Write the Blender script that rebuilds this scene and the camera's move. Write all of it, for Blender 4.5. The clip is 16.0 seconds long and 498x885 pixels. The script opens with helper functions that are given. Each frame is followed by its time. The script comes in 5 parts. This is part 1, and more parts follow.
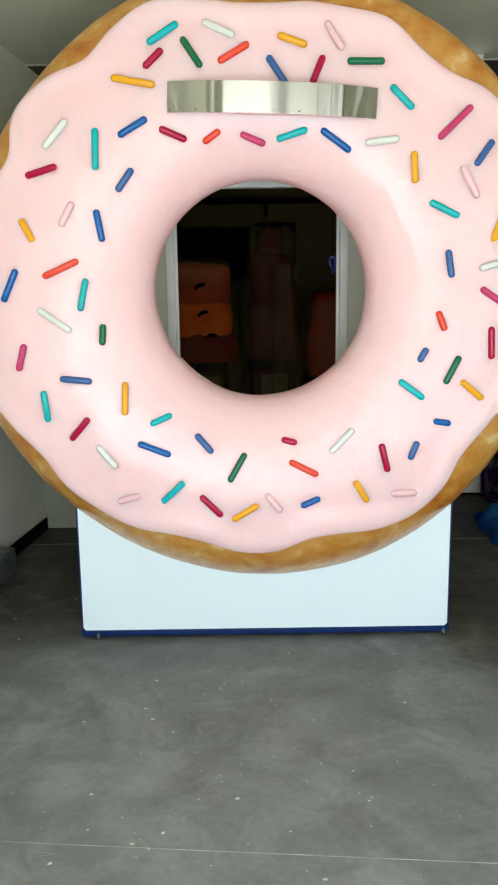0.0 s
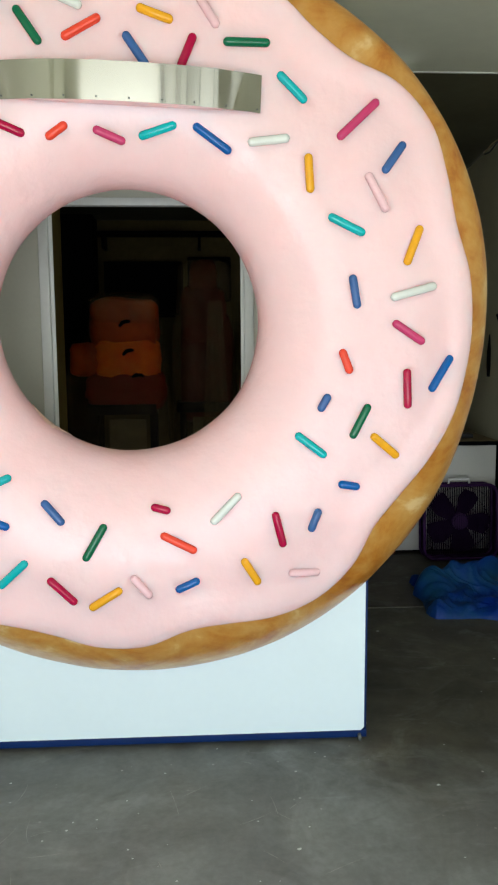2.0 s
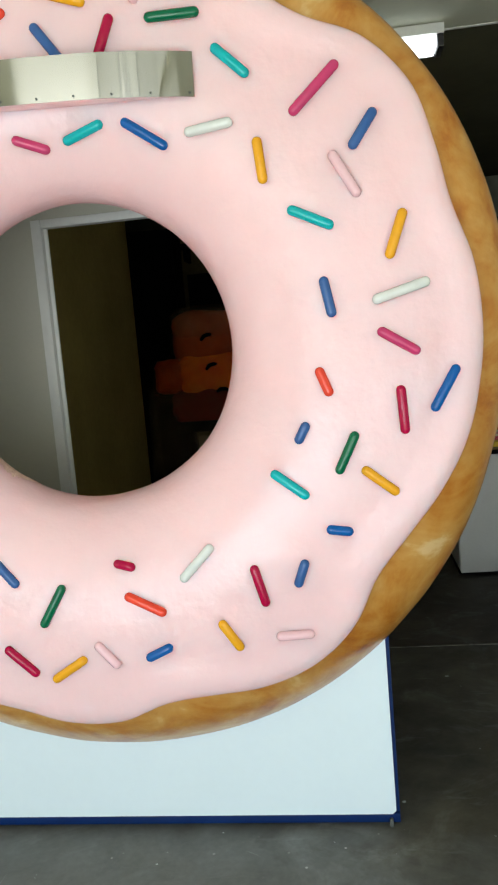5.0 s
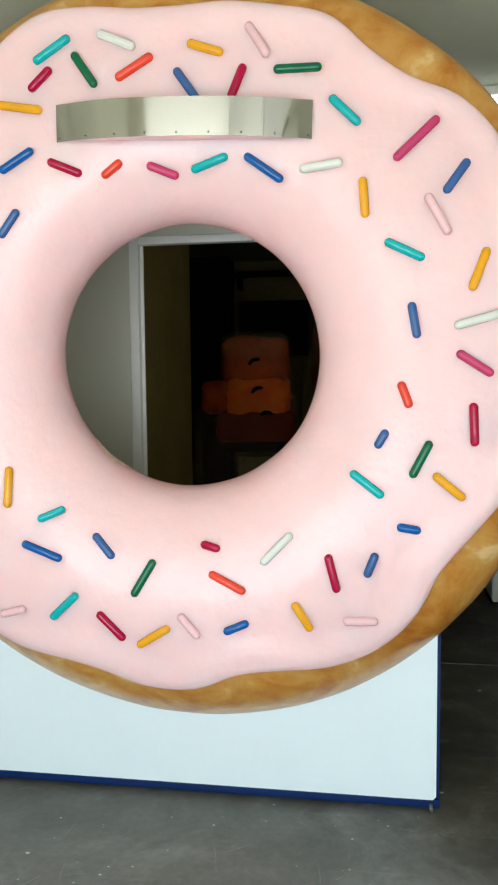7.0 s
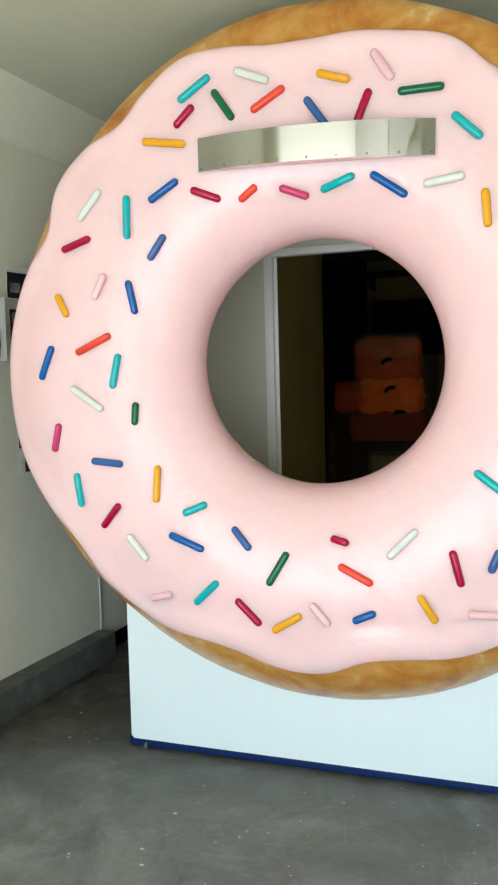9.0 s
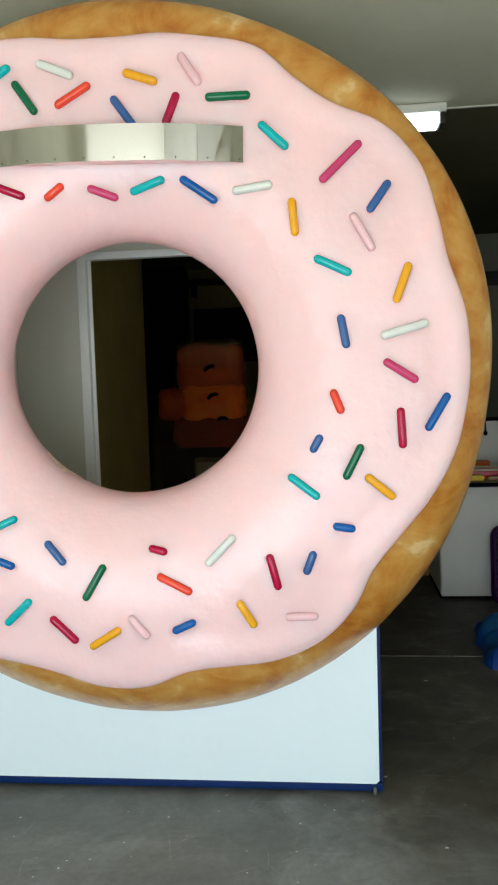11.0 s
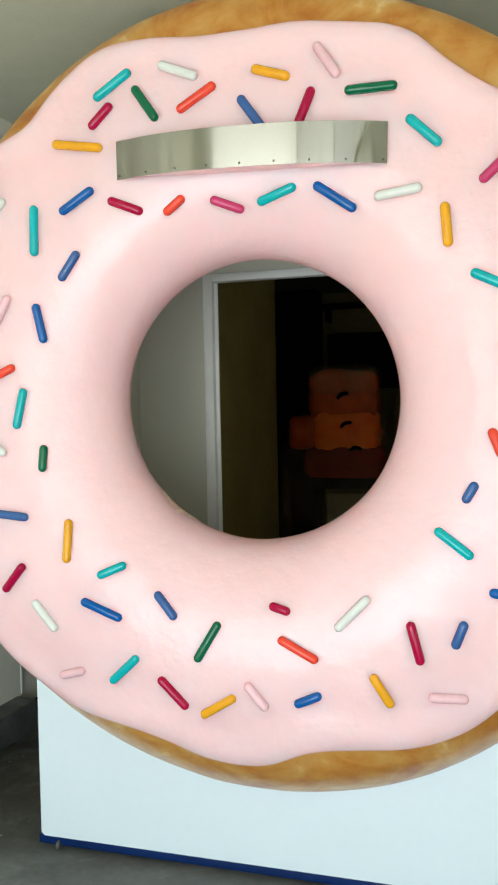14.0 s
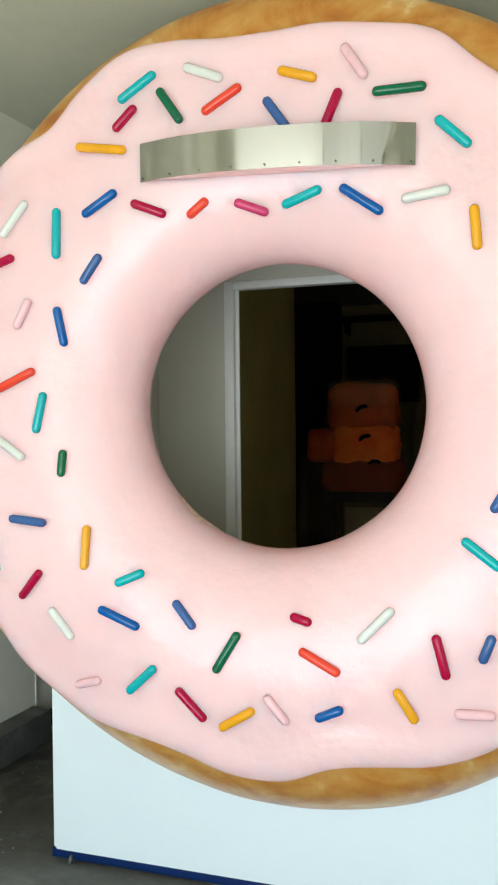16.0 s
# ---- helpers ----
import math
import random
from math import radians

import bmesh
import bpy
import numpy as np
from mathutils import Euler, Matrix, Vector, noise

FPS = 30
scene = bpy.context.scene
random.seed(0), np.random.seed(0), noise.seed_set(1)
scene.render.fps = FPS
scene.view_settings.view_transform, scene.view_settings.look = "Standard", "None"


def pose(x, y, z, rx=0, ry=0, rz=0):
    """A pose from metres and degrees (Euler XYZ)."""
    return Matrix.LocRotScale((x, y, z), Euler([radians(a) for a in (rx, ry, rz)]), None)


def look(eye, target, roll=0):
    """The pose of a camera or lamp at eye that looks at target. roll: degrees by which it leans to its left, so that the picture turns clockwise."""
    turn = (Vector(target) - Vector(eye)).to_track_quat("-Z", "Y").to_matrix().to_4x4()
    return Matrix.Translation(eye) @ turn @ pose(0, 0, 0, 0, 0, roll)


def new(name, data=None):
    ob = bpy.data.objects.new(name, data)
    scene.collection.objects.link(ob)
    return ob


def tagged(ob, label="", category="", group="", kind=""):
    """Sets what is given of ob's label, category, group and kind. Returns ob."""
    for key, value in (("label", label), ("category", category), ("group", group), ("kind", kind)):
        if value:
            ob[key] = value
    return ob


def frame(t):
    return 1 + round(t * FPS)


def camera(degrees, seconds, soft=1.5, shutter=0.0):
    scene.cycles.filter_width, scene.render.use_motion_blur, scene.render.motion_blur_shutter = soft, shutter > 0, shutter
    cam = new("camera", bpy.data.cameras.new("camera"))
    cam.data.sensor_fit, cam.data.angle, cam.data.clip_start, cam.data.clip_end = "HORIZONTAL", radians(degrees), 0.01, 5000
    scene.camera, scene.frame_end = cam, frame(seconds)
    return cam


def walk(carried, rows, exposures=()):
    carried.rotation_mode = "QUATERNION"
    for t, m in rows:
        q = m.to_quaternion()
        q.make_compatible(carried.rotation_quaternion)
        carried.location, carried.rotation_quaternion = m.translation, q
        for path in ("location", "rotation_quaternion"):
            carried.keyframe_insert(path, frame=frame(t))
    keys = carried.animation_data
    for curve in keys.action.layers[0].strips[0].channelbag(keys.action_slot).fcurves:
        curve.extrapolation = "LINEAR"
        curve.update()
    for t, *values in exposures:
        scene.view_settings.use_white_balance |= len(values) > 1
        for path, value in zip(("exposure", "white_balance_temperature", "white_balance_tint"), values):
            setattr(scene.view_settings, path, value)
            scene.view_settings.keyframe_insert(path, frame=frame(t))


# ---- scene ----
cam = camera(35.43, 16.0, soft=2.2)
PATH = [
    (0, (-0.074, -3.438, 1.546), (-0.069, -1.469, 1.192), -0.77),
    (0.5, (-0.121, -3.252, 1.54), (-0.08, -1.282, 1.202), -0.99),
    (1, (-0.11, -3.078, 1.53), (0.08, -1.108, 1.241), -1.69),
    (1.5, (0.053, -2.915, 1.547), (0.27, -0.951, 1.236), -1.56),
    (2, (0.263, -2.802, 1.528), (0.37, -0.821, 1.271), -0.34),
    (2.5, (0.392, -2.607, 1.555), (0.702, -0.651, 1.276), 1.57),
    (3, (0.501, -2.443, 1.517), (0.917, -0.504, 1.263), -1.52),
    (3.5, (0.674, -2.406, 1.528), (0.849, -0.426, 1.308), -1.51),
    (4, (0.781, -2.374, 1.544), (0.686, -0.387, 1.335), -3.27),
    (4.5, (0.787, -2.391, 1.551), (0.612, -0.408, 1.355), -3.57),
    (5, (0.784, -2.374, 1.568), (0.528, -0.405, 1.33), -4.91),
    (5.2, (0.759, -2.404, 1.546), (0.485, -0.437, 1.313), -3.63),
    (7.3, (0.616, -2.76, 1.503), (0.28, -0.795, 1.35), 0.36),
    (7.5, (0.657, -2.824, 1.526), (0.266, -0.869, 1.361), 0.51),
    (8, (0.666, -2.9, 1.527), (0.114, -0.982, 1.388), -0.47),
    (8.5, (0.657, -2.893, 1.528), (-0.057, -1.03, 1.388), -0.88),
    (9, (0.676, -2.859, 1.526), (0.036, -0.97, 1.375), -1.48),
    (9.5, (0.678, -2.829, 1.532), (0.161, -0.9, 1.426), -1.73),
    (10, (0.697, -2.801, 1.524), (0.312, -0.841, 1.428), -2.72),
    (10.2, (0.71, -2.804, 1.52), (0.385, -0.833, 1.411), -2.24),
    (12.3, (0.665, -2.755, 1.527), (0.507, -0.767, 1.367), -1.1),
    (12.5, (0.627, -2.717, 1.538), (0.468, -0.728, 1.406), -0.35),
    (13, (0.539, -2.608, 1.543), (0.302, -0.624, 1.464), -1.11),
    (13.5, (0.578, -2.528, 1.528), (0.228, -0.563, 1.396), -2.21),
    (14, (0.653, -2.455, 1.553), (0.11, -0.532, 1.48), -1.14),
    (14.5, (0.652, -2.426, 1.548), (0.072, -0.512, 1.498), -0.8),
    (15, (0.62, -2.437, 1.557), (0.061, -0.516, 1.575), 0.05),
    (15.5, (0.61, -2.43, 1.552), (0.059, -0.507, 1.584), 0.45),
    (16, (0.624, -2.417, 1.527), (0.041, -0.504, 1.492), -0.57),
]

EXPOSURE = 0.91
walk(cam, [(t, look(eye, target, roll)) for t, eye, target, roll in PATH], [(t, EXPOSURE + e) for t, e in ((0.0, 0.0), (1.5, 0.0), (2.5, -0.18), (5.0, -0.15), (7.5, -0.05), (9.0, 0.0), (10.0, -0.1), (12.5, -0.15), (13.5, -0.11), (14.2, -0.02), (16.0, 0.0))])

# ---- light: daylight through the open garage door, one batten lamp on the ceiling ----
world = bpy.data.worlds.new("sky")
scene.world = world
world.use_nodes = True
wn = world.node_tree.nodes
sky = wn.new("ShaderNodeTexSky")
sky.sky_type, sky.sun_disc = "NISHITA", False
sky.sun_elevation, sky.sun_rotation = radians(51), radians(205)
wn["Background"].inputs["Strength"].default_value = 0.12
world.node_tree.links.new(sky.outputs[0], wn["Background"].inputs["Color"])

sun_data = bpy.data.lights.new("sun", "SUN")
sun_data.energy, sun_data.angle, sun_data.color = 4.5, radians(0.5), (1.0, 0.96, 0.9)
sun = new("sun", sun_data)
sun.matrix_world = look((-3.2, -6.9, 9.4), (0, 0, 0))


def opening_light(x0, x1, watts):
    """Daylight entering through one bay of the open garage door: bright sky above, cooler bounce from the yard below."""
    for z0, z1, share, tint in ((1.35, 2.58, 0.30, (1.0, 0.99, 0.87)), (0.03, 1.33, 0.70, (0.825, 0.91, 1.0))):
        d = bpy.data.lights.new("door_daylight", "AREA")
        d.shape, d.size, d.size_y = "RECTANGLE", x1 - x0, z1 - z0
        d.energy, d.color = watts * share, tint
        new("door_daylight", d).matrix_world = look(((x0 + x1) / 2, -4.22, (z0 + z1) / 2), ((x0 + x1) / 2, 0, (z0 + z1) / 2))


opening_light(-1.40, 0.42, 43.0)
opening_light(0.58, 1.92, 16.5)
opening_light(2.08, 3.22, 12.0)


# ---- materials ----
def material(name, color, rough=0.5, metal=0.0, vary=0.12, scale=6.0, fine=60.0, bump=0.0, bump_scale=40.0, coat=0.0, second=None, per_object=0.0, gloss=0.5):
    """A surface with broad stains and fine grain over its base colour."""
    m = bpy.data.materials.new(name)
    m.use_nodes = True
    nt = m.node_tree
    nodes, links = nt.nodes, nt.links
    bsdf = nodes["Principled BSDF"]
    bsdf.inputs["Roughness"].default_value = rough
    bsdf.inputs["Metallic"].default_value = metal
    bsdf.inputs["Coat Weight"].default_value = coat
    bsdf.inputs["Coat Roughness"].default_value = 0.22
    bsdf.inputs["Specular IOR Level"].default_value = gloss
    co = nodes.new("ShaderNodeTexCoord")
    big = nodes.new("ShaderNodeTexNoise")
    big.inputs["Scale"].default_value, big.inputs["Detail"].default_value = scale, 5.0
    small = nodes.new("ShaderNodeTexNoise")
    small.inputs["Scale"].default_value, small.inputs["Detail"].default_value = fine, 3.0
    links.new(co.outputs["Object"], big.inputs["Vector"])
    links.new(co.outputs["Object"], small.inputs["Vector"])
    add = nodes.new("ShaderNodeMath")
    add.operation = "MULTIPLY_ADD"
    add.inputs[1].default_value = 0.35
    links.new(small.outputs["Fac"], add.inputs[0])
    links.new(big.outputs["Fac"], add.inputs[2])
    ramp = nodes.new("ShaderNodeValToRGB")
    ramp.color_ramp.elements[0].position, ramp.color_ramp.elements[1].position = 0.42, 0.95
    low = second or tuple(c * (1 - vary) for c in color)
    high = tuple(min(1.0, c * (1 + vary * 0.6)) for c in color)
    ramp.color_ramp.elements[0].color, ramp.color_ramp.elements[1].color = (*low, 1), (*high, 1)
    links.new(add.outputs[0], ramp.inputs["Fac"])
    out = ramp.outputs["Color"]
    if per_object:
        info = nodes.new("ShaderNodeObjectInfo")
        hsv = nodes.new("ShaderNodeHueSaturation")
        rng = nodes.new("ShaderNodeMapRange")
        rng.inputs["To Min"].default_value, rng.inputs["To Max"].default_value = 1 - per_object, 1 + per_object
        links.new(info.outputs["Random"], rng.inputs["Value"])
        links.new(rng.outputs[0], hsv.inputs["Value"])
        links.new(out, hsv.inputs["Color"])
        out = hsv.outputs["Color"]
    links.new(out, bsdf.inputs["Base Color"])
    if bump:
        tex = nodes.new("ShaderNodeTexNoise")
        tex.inputs["Scale"].default_value, tex.inputs["Detail"].default_value = bump_scale, 4.0
        links.new(co.outputs["Object"], tex.inputs["Vector"])
        b = nodes.new("ShaderNodeBump")
        b.inputs["Strength"].default_value, b.inputs["Distance"].default_value = bump, 0.01
        links.new(tex.outputs["Fac"], b.inputs["Height"])
        links.new(b.outputs["Normal"], bsdf.inputs["Normal"])
    return m


def glowing(name, color, strength):
    m = bpy.data.materials.new(name)
    m.use_nodes = True
    b = m.node_tree.nodes["Principled BSDF"]
    b.inputs["Base Color"].default_value = (0.9, 0.9, 0.9, 1)
    b.inputs["Emission Color"].default_value = (*color, 1)
    b.inputs["Emission Strength"].default_value = strength
    return m


def film(name, color, alpha, rough=0.25, scale=5.0):
    """Thin milky plastic."""
    m = bpy.data.materials.new(name)
    m.use_nodes = True
    nt = m.node_tree
    b = nt.nodes["Principled BSDF"]
    b.inputs["Base Color"].default_value = (*color, 1)
    b.inputs["Roughness"].default_value = rough
    co = nt.nodes.new("ShaderNodeTexCoord")
    n = nt.nodes.new("ShaderNodeTexNoise")
    n.inputs["Scale"].default_value, n.inputs["Detail"].default_value, n.inputs["Distortion"].default_value = scale, 4.0, 2.0
    r = nt.nodes.new("ShaderNodeMapRange")
    r.inputs["From Min"].default_value, r.inputs["From Max"].default_value = 0.35, 0.7
    r.inputs["To Min"].default_value, r.inputs["To Max"].default_value = alpha * 0.4, min(1.0, alpha * 1.7)
    nt.links.new(co.outputs["Object"], n.inputs["Vector"])
    nt.links.new(n.outputs["Fac"], r.inputs["Value"])
    nt.links.new(r.outputs[0], b.inputs["Alpha"])
    return m


def concrete(name, dark, light, spots, dust_and_light=None):
    """Worn floor concrete: broad stains, pores, pale scuffs and paint specks."""
    m = bpy.data.materials.new(name)
    m.use_nodes = True
    nt = m.node_tree
    nodes, links = nt.nodes, nt.links
    bsdf = nodes["Principled BSDF"]
    co = nodes.new("ShaderNodeTexCoord")

    def noise_tex(scale, detail, distortion=0.0, rough=0.6):
        n = nodes.new("ShaderNodeTexNoise")
        n.inputs["Scale"].default_value, n.inputs["Detail"].default_value = scale, detail
        n.inputs["Distortion"].default_value, n.inputs["Roughness"].default_value = distortion, rough
        links.new(co.outputs["Object"], n.inputs["Vector"])
        return n

    def ramped(tex, a, b, ca, cb):
        r = nodes.new("ShaderNodeValToRGB")
        r.color_ramp.elements[0].position, r.color_ramp.elements[1].position = a, b
        r.color_ramp.elements[0].color, r.color_ramp.elements[1].color = (*ca, 1), (*cb, 1)
        links.new(tex.outputs["Fac"], r.inputs["Fac"])
        return r

    def mixed(fac, a, b, mode="MIX", amount=1.0):
        x = nodes.new("ShaderNodeMix")
        x.data_type, x.blend_type = "RGBA", mode
        if fac is None:
            x.inputs["Factor"].default_value = amount
        else:
            links.new(fac, x.inputs["Factor"])
        links.new(a, x.inputs["A"])
        links.new(b, x.inputs["B"])
        return x.outputs["Result"]

    base = ramped(noise_tex(1.7, 6.0, 0.6), 0.32, 0.72, dark, light)
    fine = ramped(noise_tex(38.0, 5.0), 0.3, 0.75, (0.86, 0.86, 0.86), (1.08, 1.08, 1.08))
    blotch = ramped(noise_tex(7.0, 6.0, 0.4), 0.32, 0.7, (0.68, 0.68, 0.68), (1.2, 1.19, 1.15))
    col = mixed(None, base.outputs["Color"], fine.outputs["Color"], "MULTIPLY")
    col = mixed(None, col, blotch.outputs["Color"], "MULTIPLY")
    if dust_and_light:
        # pale dust and the brighter light near the door, painted as one ragged zone
        (cx, cy, inner, reach), tone = dust_and_light
        sep = nodes.new("ShaderNodeVectorMath")
        sep.operation = "DISTANCE"
        sep.inputs[1].default_value = (cx, cy, 0)
        links.new(co.outputs["Object"], sep.inputs[0])
        ragged = nodes.new("ShaderNodeMath")
        ragged.operation = "MULTIPLY_ADD"
        ragged.inputs[1].default_value = 1.6
        links.new(noise_tex(1.6, 6.0, 0.8).outputs["Fac"], ragged.inputs[0])
        links.new(sep.outputs["Value"], ragged.inputs[2])
        fade = nodes.new("ShaderNodeMapRange")
        fade.interpolation_type = "SMOOTHSTEP"
        fade.inputs["From Min"].default_value, fade.inputs["From Max"].default_value = reach + 0.8, inner + 0.8
        links.new(ragged.outputs[0], fade.inputs["Value"])
        pale_zone = ramped(noise_tex(2.6, 7.0, 0.9), 0.3, 0.72, tuple(c * 0.55 for c in tone), tone)
        grit = mixed(None, pale_zone.outputs["Color"], fine.outputs["Color"], "MULTIPLY")
        col = mixed(fade.outputs[0], col, grit)
    stain = ramped(noise_tex(3.3, 4.0, 1.2), 0.55, 0.74, (0, 0, 0), (0.34, 0.34, 0.34))
    brown = nodes.new("ShaderNodeRGB")
    brown.outputs[0].default_value = (dark[0] * 0.75, dark[1] * 0.62, dark[2] * 0.5, 1)
    col = mixed(stain.outputs["Color"], col, brown.outputs[0])
    scuff = ramped(noise_tex(2.8, 8.0, 1.5, 0.66), 0.55, 0.78, (0, 0, 0), (0.27, 0.27, 0.27))
    pale = nodes.new("ShaderNodeRGB")
    pale.outputs[0].default_value = (0.38, 0.42, 0.43, 1)
    col = mixed(scuff.outputs["Color"], col, pale.outputs[0])
    turn = nodes.new("ShaderNodeMapping")
    turn.inputs["Rotation"].default_value, turn.inputs["Scale"].default_value = (0, 0, 0.5), (1.0, 5.5, 1.0)
    links.new(co.outputs["Object"], turn.inputs["Vector"])
    drag = noise_tex(2.6, 10.0, 0.5, 0.7)
    links.new(turn.outputs[0], drag.inputs["Vector"])
    streak = ramped(drag, 0.6, 0.76, (0, 0, 0), (0.28, 0.28, 0.28))
    col = mixed(streak.outputs["Color"], col, pale.outputs[0])
    vor = nodes.new("ShaderNodeTexVoronoi")
    vor.inputs["Scale"].default_value = spots
    links.new(co.outputs["Object"], vor.inputs["Vector"])
    dot = nodes.new("ShaderNodeMapRange")
    dot.inputs["From Min"].default_value, dot.inputs["From Max"].default_value = 0.09, 0.05
    links.new(vor.outputs["Distance"], dot.inputs["Value"])
    keep = ramped(noise_tex(2.3, 2.0), 0.54, 0.64, (0, 0, 0), (0.55, 0.55, 0.55))
    both = nodes.new("ShaderNodeMath")
    both.operation = "MULTIPLY"
    links.new(dot.outputs[0], both.inputs[0])
    links.new(keep.outputs["Color"], both.inputs[1])
    white = nodes.new("ShaderNodeRGB")
    white.outputs[0].default_value = (0.7, 0.7, 0.68, 1)
    col = mixed(both.outputs[0], col, white.outputs[0])
    links.new(col, bsdf.inputs["Base Color"])
    rr = nodes.new("ShaderNodeMapRange")
    rr.inputs["To Min"].default_value, rr.inputs["To Max"].default_value = 0.45, 0.8
    links.new(noise_tex(4.0, 4.0).outputs["Fac"], rr.inputs["Value"])
    links.new(rr.outputs[0], bsdf.inputs["Roughness"])
    bump = nodes.new("ShaderNodeBump")
    bump.inputs["Strength"].default_value, bump.inputs["Distance"].default_value = 0.12, 0.004
    links.new(noise_tex(90.0, 6.0).outputs["Fac"], bump.inputs["Height"])
    links.new(bump.outputs["Normal"], bsdf.inputs["Normal"])
    return m


FLOOR = concrete("floor_concrete", (0.034, 0.032, 0.024), (0.10, 0.094, 0.074), 16.0, ((-0.25, -2.25, 1.6, 2.95), (0.25, 0.276, 0.275)))
# rear slab: its darker concrete colour stands in for the shade there
FLOOR_REAR_SHADED = concrete("rear_floor_shaded", (0.035, 0.03, 0.023), (0.07, 0.06, 0.047), 6.0)
KERB = concrete("kerb_concrete", (0.085, 0.095, 0.085), (0.17, 0.18, 0.165), 9.0)
DRIVE = material("driveway", (0.56, 0.545, 0.51), 0.9, vary=0.3, scale=1.0)
WALL = material("wall_paint", (0.74, 0.74, 0.61), 0.7, vary=0.1, scale=1.6, fine=25, bump=0.08, bump_scale=120)
# darker and yellower than the left wall's paint
WALL_TOOLS = material("tool_wall_paint", (0.58, 0.56, 0.40), 0.7, vary=0.12, scale=1.6, fine=25, bump=0.08, bump_scale=120)
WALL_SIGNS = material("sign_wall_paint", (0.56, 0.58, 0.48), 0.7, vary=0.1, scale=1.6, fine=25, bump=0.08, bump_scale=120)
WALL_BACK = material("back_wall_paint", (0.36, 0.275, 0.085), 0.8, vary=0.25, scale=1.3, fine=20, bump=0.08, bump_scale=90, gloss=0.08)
# the back wall's tan again, with the far end's shade in its colour
WALL_FAR_SHADED = material("far_wall_shaded", (0.10, 0.075, 0.03), 0.85, vary=0.35, scale=1.3, fine=20, gloss=0.06)
# pale wall paint greyed down, so the shade is already in the colour
WALL_SHADED = material("shaded_wall_paint", (0.3, 0.31, 0.24), 0.8, vary=0.15, scale=1.6, fine=25, bump=0.08, bump_scale=90)
CEILING = material("ceiling_paint", (0.6, 0.61, 0.48), 0.8, vary=0.1, scale=1.1, fine=14, bump=0.1, bump_scale=70)
# ceiling paint darkened to stand in for the shade at the rear
CEILING_SHADED = material("ceiling_paint_shaded", (0.10, 0.095, 0.055), 0.8, vary=0.2, scale=1.3, fine=14, bump=0.1, bump_scale=70, gloss=0.1)
BLACK = material("black_rubber", (0.003, 0.003, 0.004), 0.85, vary=0.3, gloss=0.06)
DARK = material("dark_metal", (0.05, 0.05, 0.052), 0.4, 0.6, vary=0.3)
STEEL = material("brushed_steel", (0.4, 0.4, 0.365), 0.19, 1.0, vary=0.08, scale=4, fine=150)
# brushed along its length, so that reflections smear upright
steel_node = STEEL.node_tree.nodes["Principled BSDF"]
steel_node.inputs["Anisotropic"].default_value, steel_node.inputs["Anisotropic Rotation"].default_value = 1.0, 0.25
grain = STEEL.node_tree.nodes.new("ShaderNodeTangent")
grain.direction_type, grain.axis = "RADIAL", "Z"
STEEL.node_tree.links.new(grain.outputs["Tangent"], steel_node.inputs["Tangent"])
CHROME = material("chrome", (0.75, 0.76, 0.78), 0.1, 1.0, vary=0.05)
PANEL_WHITE = material("white_laminate", (0.72, 0.84, 0.88), 0.45, vary=0.03, scale=2.0, fine=30, bump=0.03, bump_scale=20)
BLUE_EDGE = material("blue_paint", (0.0, 0.018, 0.1), 0.5, vary=0.2, gloss=0.25)
KIOSK_IN = material("kiosk_lining", (0.55, 0.545, 0.45), 0.6, vary=0.06, scale=2.0)
TRIM = material("grey_trim", (0.8, 0.81, 0.76), 0.45, vary=0.06)
DOUGH = material("baked_dough_paint", (0.6, 0.33, 0.09), 0.34, vary=0.2, scale=3.6, fine=15, bump=0.5, bump_scale=13, coat=0.35, second=(0.34, 0.1, 0.012))
ramp = next(n for n in DOUGH.node_tree.nodes if n.type == "VALTORGB").color_ramp
ramp.elements[0].position, ramp.elements[-1].position = 0.44, 0.84
ramp.elements[-1].color = (0.7, 0.49, 0.22, 1)
for place, tone in ((0.55, (0.45, 0.17, 0.02, 1)), (0.66, (0.53, 0.255, 0.05, 1)), (0.76, (0.58, 0.32, 0.085, 1))):
    ramp.elements.new(place).color = tone
for n in DOUGH.node_tree.nodes:
    if n.type == "TEX_NOISE" and n.inputs["Scale"].default_value < 5:
        n.inputs["Distortion"].default_value, n.inputs["Roughness"].default_value = 1.1, 0.6
ICING = material("pink_icing_paint", (0.865, 0.592, 0.605), 0.17, vary=0.05, scale=2.2, fine=18, bump=0.5, bump_scale=12, gloss=0.37)
icing_node = ICING.node_tree.nodes["Principled BSDF"]
icing_node.inputs["Subsurface Weight"].default_value = 1.0
icing_node.inputs["Subsurface Radius"].default_value = (1.0, 0.36, 0.3)
icing_node.inputs["Subsurface Scale"].default_value = 0.14
icing_node.subsurface_method = "BURLEY"
icing_node.inputs["Sheen Weight"].default_value, icing_node.inputs["Sheen Roughness"].default_value = 0.4, 0.45
icing_node.inputs["Sheen Tint"].default_value = (1.0, 0.5, 0.46, 1)
CHIPPED = material("flaked_filler", (0.78, 0.6, 0.47), 0.6, vary=0.3, scale=40, fine=120, bump=0.6, bump_scale=70, second=(0.6, 0.36, 0.3))
CABINET = material("cabinet_white", (0.6, 0.6, 0.55), 0.5, vary=0.08, scale=3.0)
WORKTOP = material("worn_worktop", (0.2, 0.15, 0.07), 0.6, vary=0.45, scale=6, fine=40)
WOOD = material("worn_wood", (0.42, 0.3, 0.16), 0.6, vary=0.3, scale=5, fine=50)
